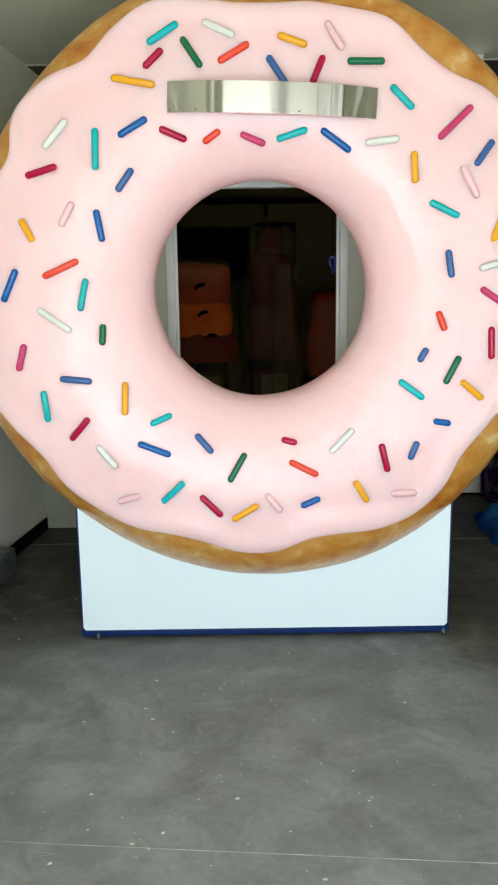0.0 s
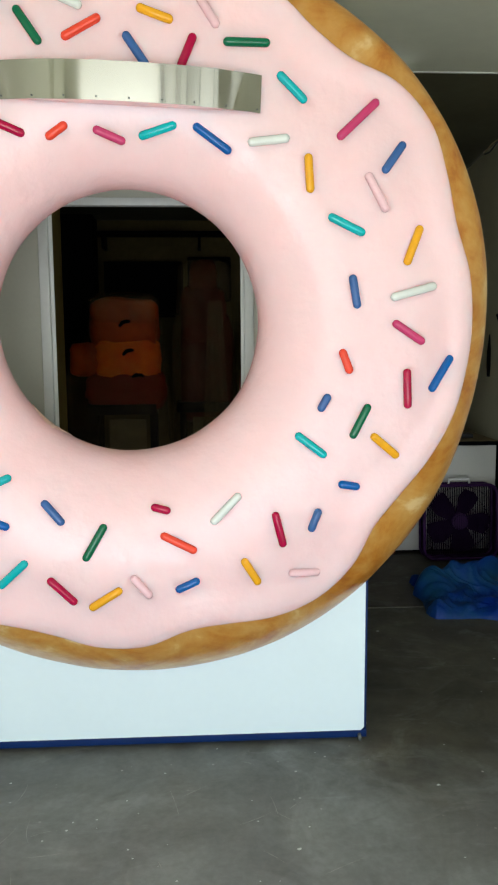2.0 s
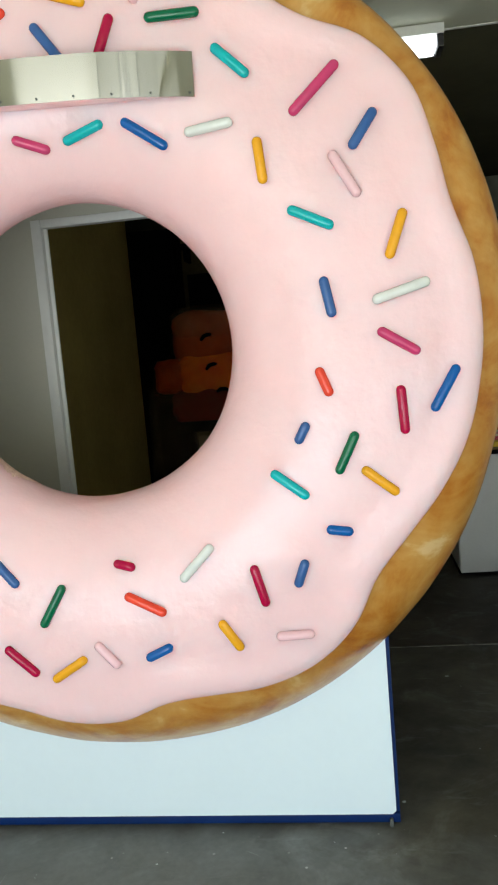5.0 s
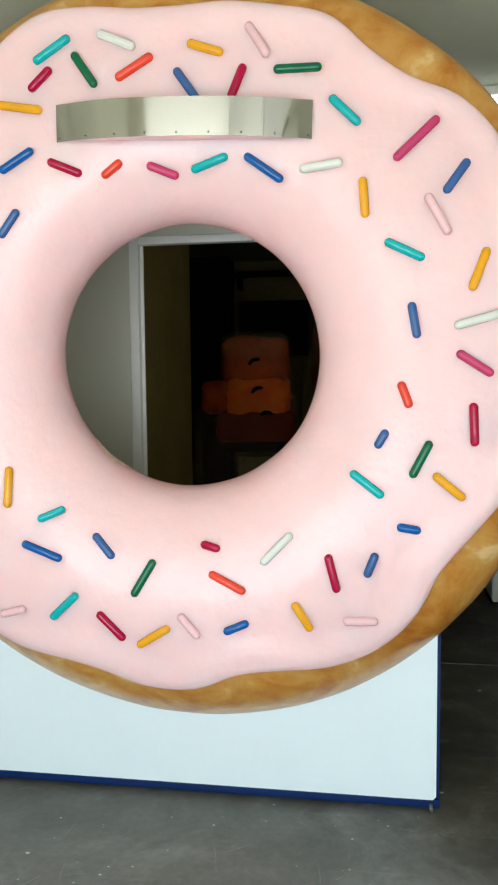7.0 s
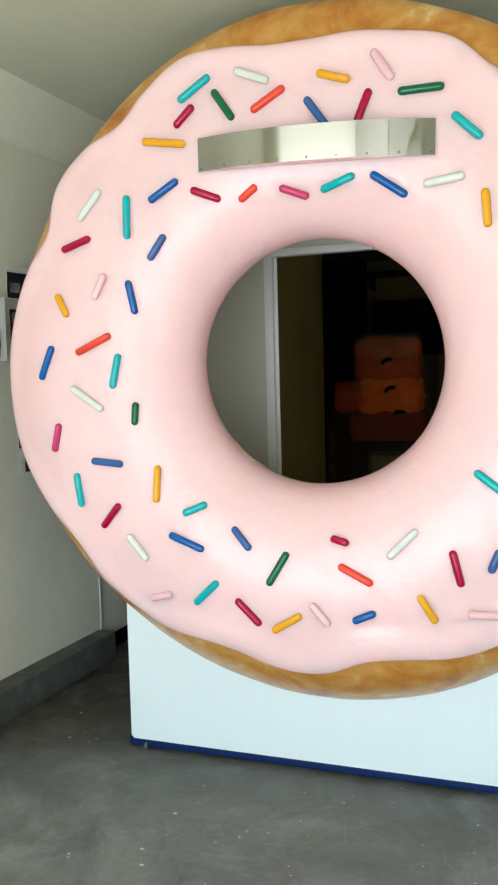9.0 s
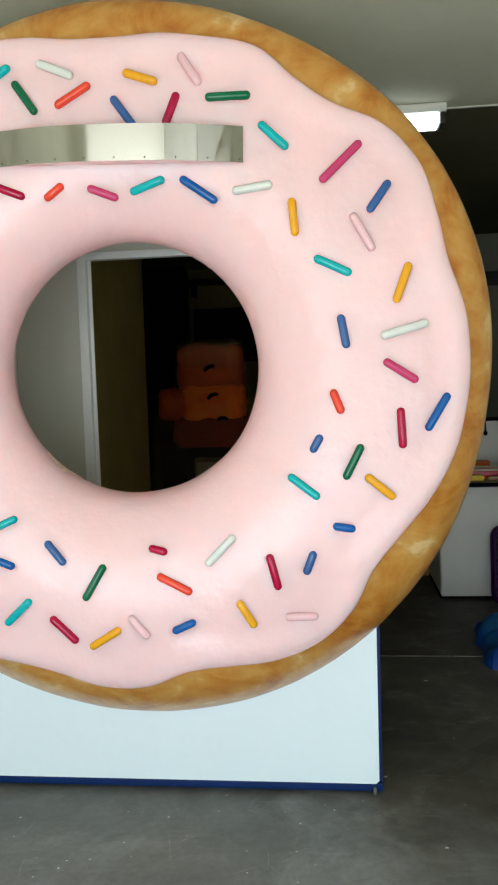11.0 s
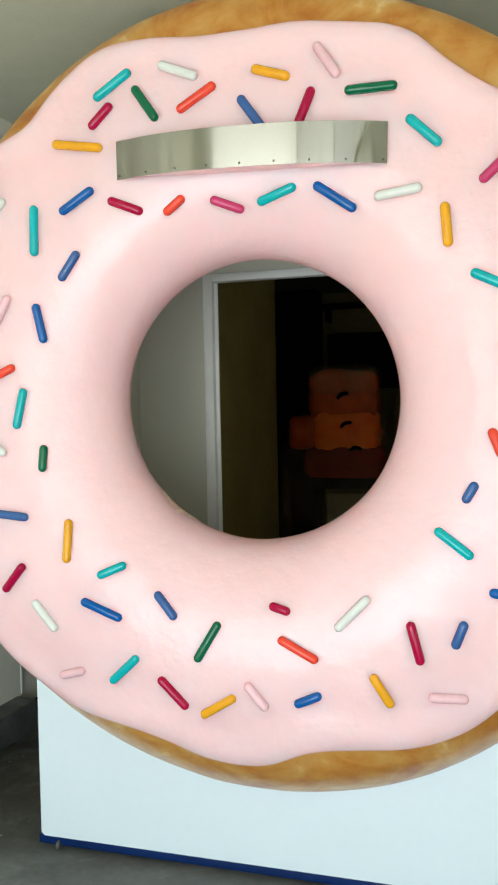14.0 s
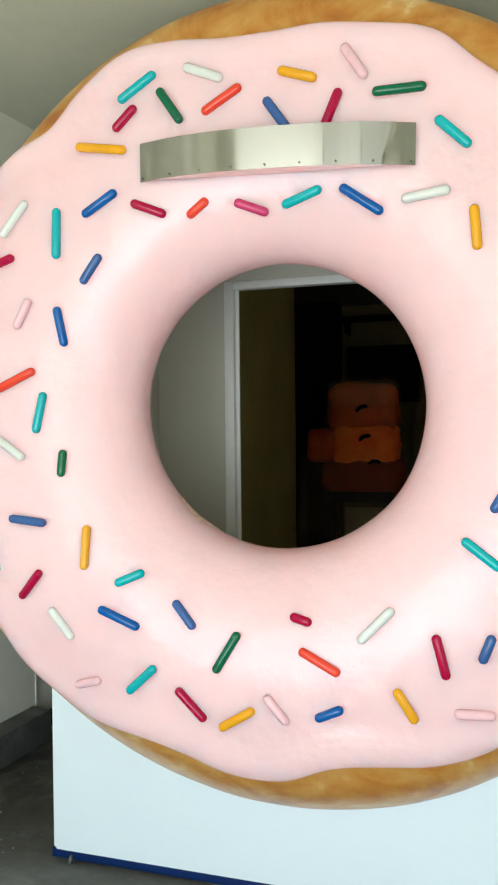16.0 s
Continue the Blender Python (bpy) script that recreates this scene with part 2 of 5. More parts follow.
PALE_WOOD = material("pale_wood", (0.6, 0.45, 0.3), 0.6, vary=0.15, scale=9)
PURPLE = material("purple_plastic", (0.03, 0.005, 0.05), 0.5, vary=0.2, gloss=0.2)
GRILLE = material("dark_purple_wire", (0.01, 0.003, 0.016), 0.8, vary=0.2, gloss=0.06)
TARP = material("blue_tarp", (0.0, 0.012, 0.2), 0.4, vary=0.3, scale=2.4, fine=14, bump=0.3, bump_scale=30, second=(0.008, 0.06, 0.1), gloss=0.16)
RED = material("red_enamel", (0.5, 0.01, 0.02), 0.3, vary=0.15)
ORANGE = material("orange_foam", (0.9, 0.24, 0.012), 0.7, vary=0.3, scale=4, second=(0.35, 0.03, 0.004))
DARK_RED = material("dark_red_cloth", (0.06, 0.005, 0.002), 0.8, vary=0.4, scale=3, gloss=0.06)
CREAM = material("cream_paint", (0.72, 0.66, 0.5), 0.5, vary=0.1)
PAPER = material("paper", (0.9, 0.9, 0.88), 0.6, vary=0.04)
PHOTO = material("photo_print", (0.45, 0.42, 0.4), 0.3, vary=0.7, scale=22, second=(0.05, 0.06, 0.09))
PHOTO_RED = material("photo_print_red", (0.42, 0.1, 0.05), 0.3, vary=0.5, scale=14)
PHOTO_DARK = material("dark_photo_print", (0.05, 0.04, 0.05), 0.3, vary=0.7, scale=10, second=(0.012, 0.012, 0.02))
PHOTO_SKY = material("pale_photo_print", (0.55, 0.58, 0.6), 0.3, vary=0.3, scale=18)
SPECK = material("white_drips", (0.55, 0.6, 0.6), 0.6, vary=0.3, scale=30)
SCRATCH = material("scratched_concrete", (0.3, 0.31, 0.3), 0.7, vary=0.3, scale=20)
PINK = material("pink_filter", (0.7, 0.03, 0.22), 0.6, vary=0.15)
GREY_BLACK = material("worn_black_metal", (0.012, 0.012, 0.013), 0.6, vary=0.3, gloss=0.2)
GREY = material("grey_rubber", (0.09, 0.1, 0.09), 0.6, vary=0.2)
YELLOW = material("yellow_plastic", (0.75, 0.5, 0.02), 0.5, vary=0.15)
JOINT = material("joint_filler", (0.5, 0.48, 0.42), 0.8, vary=0.4, scale=7, second=(0.1, 0.09, 0.075))
TAPE = material("masking_tape", (0.6, 0.58, 0.5), 0.6, vary=0.15, scale=30)
GREEN = material("green_paint", (0.03, 0.12, 0.05), 0.5, vary=0.2)
BLUE_FILM = material("blue_masked_acrylic", (0.26, 0.4, 0.5), 0.25, vary=0.08)
FILM_INK = material("film_print", (0.02, 0.3, 0.42), 0.4, vary=0.1)
LENS = glowing("lamp_lens", (0.9, 0.97, 1.0), 1.7)
PLASTIC = film("wrapping_film", (0.55, 0.38, 0.17), 0.085, 0.4, 3.4)
DRAPE = film("hanging_film", (0.36, 0.27, 0.13), 0.4, 0.6, 1.2)
HOOD = film("plastic_hood", (0.6, 0.43, 0.2), 0.14, 0.45, 2.6)
DEEP_RED = material("deep_red_foam", (0.2, 0.012, 0.004), 0.75, vary=0.4, scale=4, gloss=0.1)
RED_ORANGE = material("red_orange_foam", (0.95, 0.22, 0.006), 0.7, vary=0.2, scale=3, second=(0.85, 0.05, 0.002), gloss=0.1)
DULL_ORANGE = material("dull_orange_foam", (0.55, 0.07, 0.006), 0.7, vary=0.4, scale=3, second=(0.22, 0.012, 0.004), gloss=0.1)
CLEAR = film("clear_bag", (0.7, 0.72, 0.72), 0.35)
BLUE_TOY = material("blue_plastic", (0.02, 0.05, 0.6), 0.3, vary=0.2)


# ---- mesh helpers ----
def add_box(bm, x0, x1, y0, y1, z0, z1, bevel=0.0, m=None, segs=2):
    made = bmesh.ops.create_cube(bm, size=1.0)["verts"]
    bmesh.ops.scale(bm, vec=(x1 - x0, y1 - y0, z1 - z0), verts=made)
    bmesh.ops.translate(bm, vec=((x0 + x1) / 2, (y0 + y1) / 2, (z0 + z1) / 2), verts=made)
    if bevel:
        edges = list({e for v in made for e in v.link_edges})
        made = list({v for f in bmesh.ops.bevel(bm, geom=edges, offset=bevel, segments=segs, affect="EDGES", profile=0.6)["faces"] for v in f.verts} | {v for v in made if v.is_valid})
    if m is not None:
        bmesh.ops.transform(bm, matrix=m, verts=made)
    return bm


def box(x0, x1, y0, y1, z0, z1, bevel=0.0, m=None, segs=2):
    return add_box(bmesh.new(), x0, x1, y0, y1, z0, z1, bevel, m, segs)


def add_cyl(bm, m, r, h, r2=None, seg=24, bevel=0.0):
    """A cylinder along local z, centred, at the pose m."""
    made = bmesh.ops.create_cone(bm, cap_ends=True, segments=seg, radius1=r, radius2=r if r2 is None else r2, depth=h)["verts"]
    if bevel:
        edges = [e for e in {e for v in made for e in v.link_edges} if abs(e.verts[0].co.z - e.verts[1].co.z) < 1e-6]
        made = list({v for f in bmesh.ops.bevel(bm, geom=edges, offset=bevel, segments=2, affect="EDGES")["faces"] for v in f.verts} | {v for v in made if v.is_valid})
    bmesh.ops.transform(bm, matrix=m, verts=made)
    return bm


def cyl(m, r, h, r2=None, seg=24, bevel=0.0):
    return add_cyl(bmesh.new(), m, r, h, r2, seg, bevel)


def add_tube(bm, pts, r, seg=8, closed=False):
    """A round bar along a line of points; r is one radius or one per point."""
    pts = [Vector(p) for p in pts]
    n = len(pts)
    rings, side = [], None
    for i, p in enumerate(pts):
        a = pts[i - 1] if i or closed else p
        b = pts[(i + 1) % n] if i < n - 1 or closed else p
        d = (b - a).normalized()
        if side is None:
            side = d.orthogonal().normalized()
        side = (side - d * side.dot(d)).normalized()
        up = d.cross(side)
        rad = r[i] if isinstance(r, (list, tuple)) else r
        rings.append([bm.verts.new(p + rad * (side * math.cos(k * math.tau / seg) + up * math.sin(k * math.tau / seg))) for k in range(seg)])
    for i in range(n if closed else n - 1):
        r0, r1 = rings[i], rings[(i + 1) % n]
        for k in range(seg):
            bm.faces.new((r0[k], r0[(k + 1) % seg], r1[(k + 1) % seg], r1[k]))
    if not closed:
        bm.faces.new(rings[0][::-1])
        bm.faces.new(rings[-1])
    return bm


def tube(pts, r, seg=8, closed=False):
    return add_tube(bmesh.new(), pts, r, seg, closed)


def plate(outline, depth, m=None, bevel=0.0):
    """A flat piece: an outline in local x, z, from y = 0 to y = -depth."""
    bm = bmesh.new()
    face = bm.faces.new([bm.verts.new((x, 0, z)) for x, z in outline])
    grown = bmesh.ops.extrude_face_region(bm, geom=[face])["geom"]
    bmesh.ops.translate(bm, vec=(0, -depth, 0), verts=[g for g in grown if isinstance(g, bmesh.types.BMVert)])
    bmesh.ops.recalc_face_normals(bm, faces=bm.faces)
    if bevel:
        edges = [e for e in bm.edges if abs(e.verts[0].co.y + depth) < 1e-6 and abs(e.verts[1].co.y + depth) < 1e-6]
        bmesh.ops.bevel(bm, geom=edges, offset=bevel, segments=2, affect="EDGES")
    if m is not None:
        bmesh.ops.transform(bm, matrix=m, verts=bm.verts)
    return bm


def lathe(profile, m=None, seg=32):
    """Turn (r, z) points round local z."""
    bm = bmesh.new()
    rings = []
    for r, z in profile:
        rings.append([bm.verts.new((max(r, 1e-4) * math.cos(k * math.tau / seg), max(r, 1e-4) * math.sin(k * math.tau / seg), z)) for k in range(seg)])
    for a, b in zip(rings, rings[1:]):
        for k in range(seg):
            bm.faces.new((a[k], a[(k + 1) % seg], b[(k + 1) % seg], b[k]))
    bmesh.ops.recalc_face_normals(bm, faces=bm.faces)
    if m is not None:
        bmesh.ops.transform(bm, matrix=m, verts=bm.verts)
    return bm


def blob(m, seed, rough=0.1, cuts=4, scale=2.0):
    """A lumpy rounded mass, one metre across before the pose m."""
    bm = bmesh.new()
    bmesh.ops.create_icosphere(bm, subdivisions=cuts, radius=0.5)
    off = Vector((seed * 3.7, seed * 1.3, seed * 2.1))
    for v in bm.verts:
        v.co *= 1 + rough * noise.noise(v.co * scale * 2 + off) + rough * 0.4 * noise.noise(v.co * scale * 6 + off)
    bmesh.ops.transform(bm, matrix=m, verts=bm.verts)
    return bm


def linked(name, bm, mat, smooth=30.0):
    me = bpy.data.meshes.new(name)
    bm.to_mesh(me)
    bm.free()
    me.materials.append(mat)
    ob = new(name, me)
    if smooth:
        me.shade_smooth()
        me.set_sharp_from_angle(angle=radians(smooth))
    return ob


def part(name, bm, mat, parent, label="", smooth=30.0):
    ob = linked(name, bm, mat, smooth)
    ob.parent = parent
    return tagged(ob, label)


def thing(name, label, category, group="", at=None):
    ob = new(name)
    ob.empty_display_size = 0.1
    if at is not None:
        ob.matrix_world = at
    return tagged(ob, label, category, group)


def single(name, bm, mat, label, category, group="", at=None, smooth=30.0):
    ob = linked(name, bm, mat, smooth)
    if at is not None:
        ob.matrix_world = at
    return tagged(ob, label, category, group)


def structure(name, bm, mat, label, category, at=None, smooth=30.0):
    ob = linked(name, bm, mat, smooth)
    if at is not None:
        ob.matrix_world = at
    return tagged(ob, label, category, kind="structure")


def lettering(text, size, m, depth=0.001, bold=0.0):
    """Letters of the built-in font as a mesh, upright in local x, z, facing -y."""
    cu = bpy.data.curves.new("letters", "FONT")
    cu.body, cu.size, cu.extrude, cu.align_x, cu.align_y, cu.resolution_u = text, size, depth, "CENTER", "CENTER", 4
    cu.offset = bold
    ob = bpy.data.objects.new("letters", cu)
    scene.collection.objects.link(ob)
    bpy.context.view_layer.update()
    me = bpy.data.meshes.new_from_object(ob.evaluated_get(bpy.context.evaluated_depsgraph_get()))
    bpy.data.objects.remove(ob)
    bm = bmesh.new()
    bm.from_mesh(me)
    bmesh.ops.transform(bm, matrix=m @ pose(0, 0, 0, 90), verts=bm.verts)
    return bm


# ---- setting ----
TOP = 2.95
structure("floor", box(-2.6, 4.6, -4.3, 7.2, -0.12, 0.0), FLOOR, "worn grey concrete garage floor with scuffs and paint specks", "floor")
structure("floor_rear", box(-1.7, 2.5, 1.49, 7.2, -0.1, 0.003), FLOOR_REAR_SHADED, "rear floor concrete with the shade put into its dark colour", "floor")
# out-of-view slab, added to throw more light up into the throat
structure("bounce_slab", box(-1.45, 3.3, -4.3, -2.25, -0.05, 0.004, 0.002), DRIVE, "unseen pale slab added to bounce light up at the doughnut", "floor")
structure("ground", box(-400, 400, -800, 400, -0.6, -0.125), DRIVE, "pale concrete driveway and ground outside the garage", "ground")


def joint(name, a, b, width=0.004):
    d = Vector((b[0] - a[0], b[1] - a[1], 0))
    m = Matrix.Translation((*a, 0)) @ pose(0, 0, 0, 0, 0, math.degrees(math.atan2(d.y, d.x)))
    structure(name, box(0, d.length, -width / 2, width / 2, -0.004, 0.001, m=m), JOINT, "thin pale joint filler in the concrete floor", "floor joint")


joint("floor_joint_1", (-1.9, -1.30), (4.2, -1.82), 0.0016)
joint("floor_joint_2", (-1.5, 1.486), (2.2, 1.486), 0.002)
joint("floor_joint_3", (2.17, 0.97), (1.98, -0.4), 0.0015)

# the left wall runs a little askew: local y goes along it, local x points into the room
LEFT = pose(-1.655, 0, 0, 0, 0, math.degrees(math.atan2(-0.09, 1)))
structure("wall_left", box(-0.2, 0.0, -4.4, 1.87, 0, TOP + 0.1), WALL, "off-white painted garage side wall", "wall", LEFT)
cove = plate([(0.0, 2.70), (0.16, TOP), (-0.01, TOP + 0.02)], 5.9)
structure("wall_left_cove", cove, WALL, "sloping plaster cove between side wall and ceiling", "cove", LEFT @ pose(0, 1.85, 0))
structure("wall_left_panel", box(0.002, 0.012, -4.1, 1.0, 0.15, 2.70), WALL, "smooth painted board over the kerb", "wall panel", LEFT)
structure("panel_edge_trim", box(0.0, 0.016, 1.0, 1.016, 0.15, 2.70, 0.002), TRIM, "slim pale metal edge strip", "trim", LEFT)
structure("kerb", box(0.0, 0.125, -4.1, 0.98, 0.0, 0.15, 0.008), KERB, "rough grey concrete kerb along the wall", "kerb", LEFT)
structure("baseboard_left", box(0.0, 0.014, 1.02, 1.85, 0.0, 0.085, 0.003), BLACK, "black rubber skirting", "baseboard", LEFT)
structure("wall_back_left", box(-2.0, -0.98, 1.86, 2.0, 0, TOP), WALL_SHADED, "off-white return wall with its shade put into the colour", "wall")
# the wall's end is curved away to shape a gradual fade into shade
passage = [(-1.12, 2.0), (-1.0, 2.0), (-1.0, 4.25)] + [(-1.55 + 0.55 * math.cos(radians(6 * k)), 4.25 + 0.65 * math.sin(radians(6 * k))) for k in range(1, 16)] + [(-1.9, 4.9), (-1.9, 4.5), (-1.12, 4.3)]
curved = bmesh.new()
sole = curved.faces.new([curved.verts.new((x, y, 0)) for x, y in passage])
risen = bmesh.ops.extrude_face_region(curved, geom=[sole])["geom"]
bmesh.ops.translate(curved, vec=(0, 0, TOP), verts=[g for g in risen if isinstance(g, bmesh.types.BMVert)])
bmesh.ops.recalc_face_normals(curved, faces=curved.faces)
structure("wall_passage_left", curved, WALL_BACK, "dim tan painted passage wall, its end rounded to fade into shade", "wall")
structure("wall_recess_left", box(-1.9, -1.78, 4.901, 6.699, 0, TOP), WALL_FAR_SHADED, "side wall of the recess with its darkness put into the paint", "wall")
# invented block, black to fill the corner where only darkness shows
structure("dark_corner_block", box(-1.779, -1.0, 6.25, 6.699, 0, TOP), BLACK, "black block added for the darkness in the far corner", "wall")
structure("wall_back", box(-1.9, 2.6, 6.7, 6.9, 0, TOP), WALL_FAR_SHADED, "tan wall at the far end with its dimness put into the paint", "wall")
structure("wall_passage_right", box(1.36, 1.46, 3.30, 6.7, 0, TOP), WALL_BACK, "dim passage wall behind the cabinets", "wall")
structure("wall_alcove", box(1.462, 2.75, 5.25, 5.4, 0, TOP), WALL_SHADED, "pale wall behind the worktop with its dimness put into the colour", "wall")
SIDE = pose(2.232, 1.42, 0, 0, 0, math.degrees(math.atan2(-0.1, 1)))
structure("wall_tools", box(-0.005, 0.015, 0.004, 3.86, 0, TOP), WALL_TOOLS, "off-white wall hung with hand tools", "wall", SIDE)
structure("baseboard_tools", box(-0.018, -0.005, 0.06, 1.2, 0, 0.09, 0.003), BLACK, "black rubber skirting", "baseboard", SIDE)
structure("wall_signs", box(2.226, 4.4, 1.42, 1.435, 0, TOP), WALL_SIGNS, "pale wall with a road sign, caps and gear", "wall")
structure("wall_right", box(4.3, 4.45, -4.4, 1.5, 0, TOP), WALL, "plain painted garage side wall", "wall")
# never in view; added so the steel strip has a horizon to reflect
structure("reflected_wall", box(-14, 16, -16.3, -16, -0.1, 3.2), WALL, "unseen plain wall outside, added for reflections", "wall")
# invented posts between the lamps, for dark bands in the steel's reflection
for i, x in enumerate((0.50, 2.0)):
    structure("reflection_post_%d" % (i + 1), box(x - 0.06, x + 0.06, -4.36, -4.24, 0, 2.6, 0.004), DARK, "unseen dark post added to band the steel strip's reflection", "post")
structure("wall_front_left", box(-2.4, -1.45, -4.45, -4.2, 0, TOP), WALL, "pier beside the garage door", "wall")
structure("wall_front_right", box(3.3, 4.45, -4.45, -4.2, 0, TOP), WALL, "pier beside the garage door", "wall")
structure("wall_front_top", box(-1.45, 3.3, -4.45, -4.2, 2.6, TOP), WALL, "lintel over the open garage door", "wall")
structure("ceiling", box(-2.6, 4.6, -4.5, 1.52, TOP, TOP + 0.2), CEILING, "pale painted garage ceiling", "ceiling")
structure("ceiling_back", box(-2.6, 4.6, 1.52, 7.2, TOP + 0.012, TOP + 0.2), CEILING_SHADED, "rear part of the ceiling with the shade put into its paint", "ceiling")
structure("ceiling_seam", box(-1.4, 2.25, 1.512, 1.528, TOP - 0.004, TOP + 0.01), TRIM, "thin cover strip across the ceiling", "trim")

SPRINKLES = {}
SPRINKLES['teal'] = ((0.0, 0.42, 0.44), [(111.28, 1.0384, 32, 0.141), (53.18, 0.9114, -44, 0.126), (139.89, 0.8519, 88, 0.157), (78.84, 0.6177, 20, 0.129), (23.05, 0.7903, -26, 0.134), (-179.4, 0.7309, 77, 0.134), (-153.1, 1.017, -86, 0.134), (-34.06, 0.7416, -37, 0.13), (-129.57, 0.6825, 24, 0.1), (-115.17, 0.9222, 43, 0.133)])
SPRINKLES['mint white'] = ((0.69, 0.73, 0.68), [(99.5, 0.995, -24, 0.135), (143, 1.009, 48, 0.142), (50.4, 0.742, 6, 0.135), (-172.7, 0.855, -35, 0.159), (-134.5, 0.947, -51, 0.124), (-62.7, 0.709, 46, 0.141), (5.7, 0.959, 15, 0.162)])
SPRINKLES['yellow'] = ((0.8, 0.38, 0.012), [(82.78, 0.9462, -19, 0.119), (121.91, 0.9359, -10, 0.172), (37.93, 0.7657, -86, 0.122), (165.3, 0.969, -62, 0.1), (-143.21, 0.7238, 87, 0.14), (-25.87, 0.9634, -40, 0.127), (-95.36, 0.9344, 32, 0.131), (-64.29, 0.9412, -59, 0.111), (14.46, 0.9809, 69, 0.137)])
SPRINKLES['pale pink'] = ((0.84, 0.54, 0.57), [(73.6, 0.995, -58, 0.122), (26.5, 0.922, -61, 0.14), (158.5, 0.835, 61, 0.105), (-124, 1.042, 19, 0.103), (-87.8, 0.891, -50, 0.102), (-55.4, 1.047, -3, 0.113)])
SPRINKLES['dark green'] = ((0.0, 0.13, 0.055), [(106.68, 0.9362, -56, 0.133), (64.92, 0.9513, 0, 0.148), (-165.64, 0.6829, 85, 0.088), (-23.21, 0.849, 63, 0.13), (-99.18, 0.7441, 60, 0.142)])
SPRINKLES['crimson'] = ((0.4, 0.0, 0.045), [(115.36, 0.9701, 43, 0.1), (75.4, 0.859, 66, 0.114), (119.98, 0.6984, -23, 0.116), (151.6, 0.986, 15, 0.133), (-13.54, 0.9672, -87, 0.136), (-144.16, 0.9502, 49, 0.125), (-80.63, 0.6392, -17, 0.069), (-54.28, 0.8653, -76, 0.128), (-104.45, 0.9277, -46, 0.131)])
SPRINKLES['coral red'] = ((0.8, 0.065, 0.03), [(96.81, 0.901, 29, 0.137), (108.34, 0.6317, 36, 0.082), (173.3, 0.818, 24, 0.158), (-10.33, 0.7438, -69, 0.087), (-77.65, 0.7605, -27, 0.136)])
SPRINKLES['slate blue'] = ((0.035, 0.115, 0.32), [(85.9, 0.833, -55, 0.127), (30.7, 1.023, 54, 0.122), (141.4, 0.698, 53, 0.109), (7.2, 0.764, -80, 0.113), (-155.6, 0.851, -6, 0.132), (-22.4, 0.714, 60, 0.067), (-112.1, 0.682, -51, 0.107), (-47, 0.92, 69, 0.086)])
SPRINKLES['rose'] = ((0.55, 0.045, 0.15), [(39.99, 0.9914, 43, 0.182), (93.41, 0.5935, -26, 0.109), (-165.5, 1.027, 72, 0.117), (-2.36, 0.941, -33, 0.131)])
SPRINKLES['blue'] = ((0.0, 0.1, 0.37), [(128.7, 0.806, 30, 0.132), (63.14, 0.6502, -36, 0.146), (158.17, 0.7041, -80, 0.127), (178.2, 1.022, 63, 0.144), (-36.66, 0.9284, -10, 0.077), (-125.66, 0.7976, -22, 0.147), (-77.88, 0.9101, 24, 0.09), (-9.51, 1.0742, 57, 0.143)])

# ---- the giant doughnut kiosk on castors ----
CX, CZ, RC, P = -0.004, 1.60, 0.868, 2.2
# the doughnut hangs a little askew on the kiosk
ASKEW = pose(-0.0004, 0.0031, 1.5954, 0.67, -0.04, 1.29) @ Matrix.Scale(0.9913, 4) @ pose(0, 0, -CZ)
kiosk = thing("doughnut_kiosk", "giant pink iced doughnut front on a white wheeled kiosk", "kiosk")


def outer(theta):
    """Half the ring's width from its middle line to the slightly uneven outer rim."""
    waves = [(-0.0031, -0.0477), (0.0099, 0.0054), (-0.0082, 0.0023), (0.0013, 0.0115), (-0.0049, -0.001)]
    return 0.4124 + sum(a * math.cos((k + 1) * theta) + b * math.sin((k + 1) * theta) for k, (a, b) in enumerate(waves)) + 0.019 * math.exp(-(((theta % math.tau) - 1.47) / 0.5) ** 2) - 0.017 * math.exp(-(((theta % math.tau) - 3.2) / 0.42) ** 2)


def rim_y(theta):
    """How far back the outer rim lies: the ring leans out a little at its top."""
    return -0.0111 + -0.041 * math.cos(theta) + -0.1287 * math.sin(theta)


def ring_point(theta, phi, hw, depth, back=0.13):
    """A point of the doughnut's skin: theta round the hole, phi round the ring (0 outer rim, 90 front, 180 throat)."""
    c, s = math.cos(phi), math.sin(phi)
    hw = hw + outer(theta) - 0.400 if c > 0 else hw
    r = RC + hw * math.copysign(abs(c) ** (2 / P), c)
    rim = rim_y(theta) if c > 0 else 0.0
    y = rim - ((depth + rim) if s > 0 else (back - rim)) * math.copysign(abs(s) ** (2 / P), s)
    return Vector((CX + r * math.cos(theta), y, CZ + r * math.sin(theta)))


def lumpy(p, amount):
    return amount * (noise.noise(p * 2.6) + 0.45 * noise.noise(p * 7.0 + Vector((4, 1, 2))))


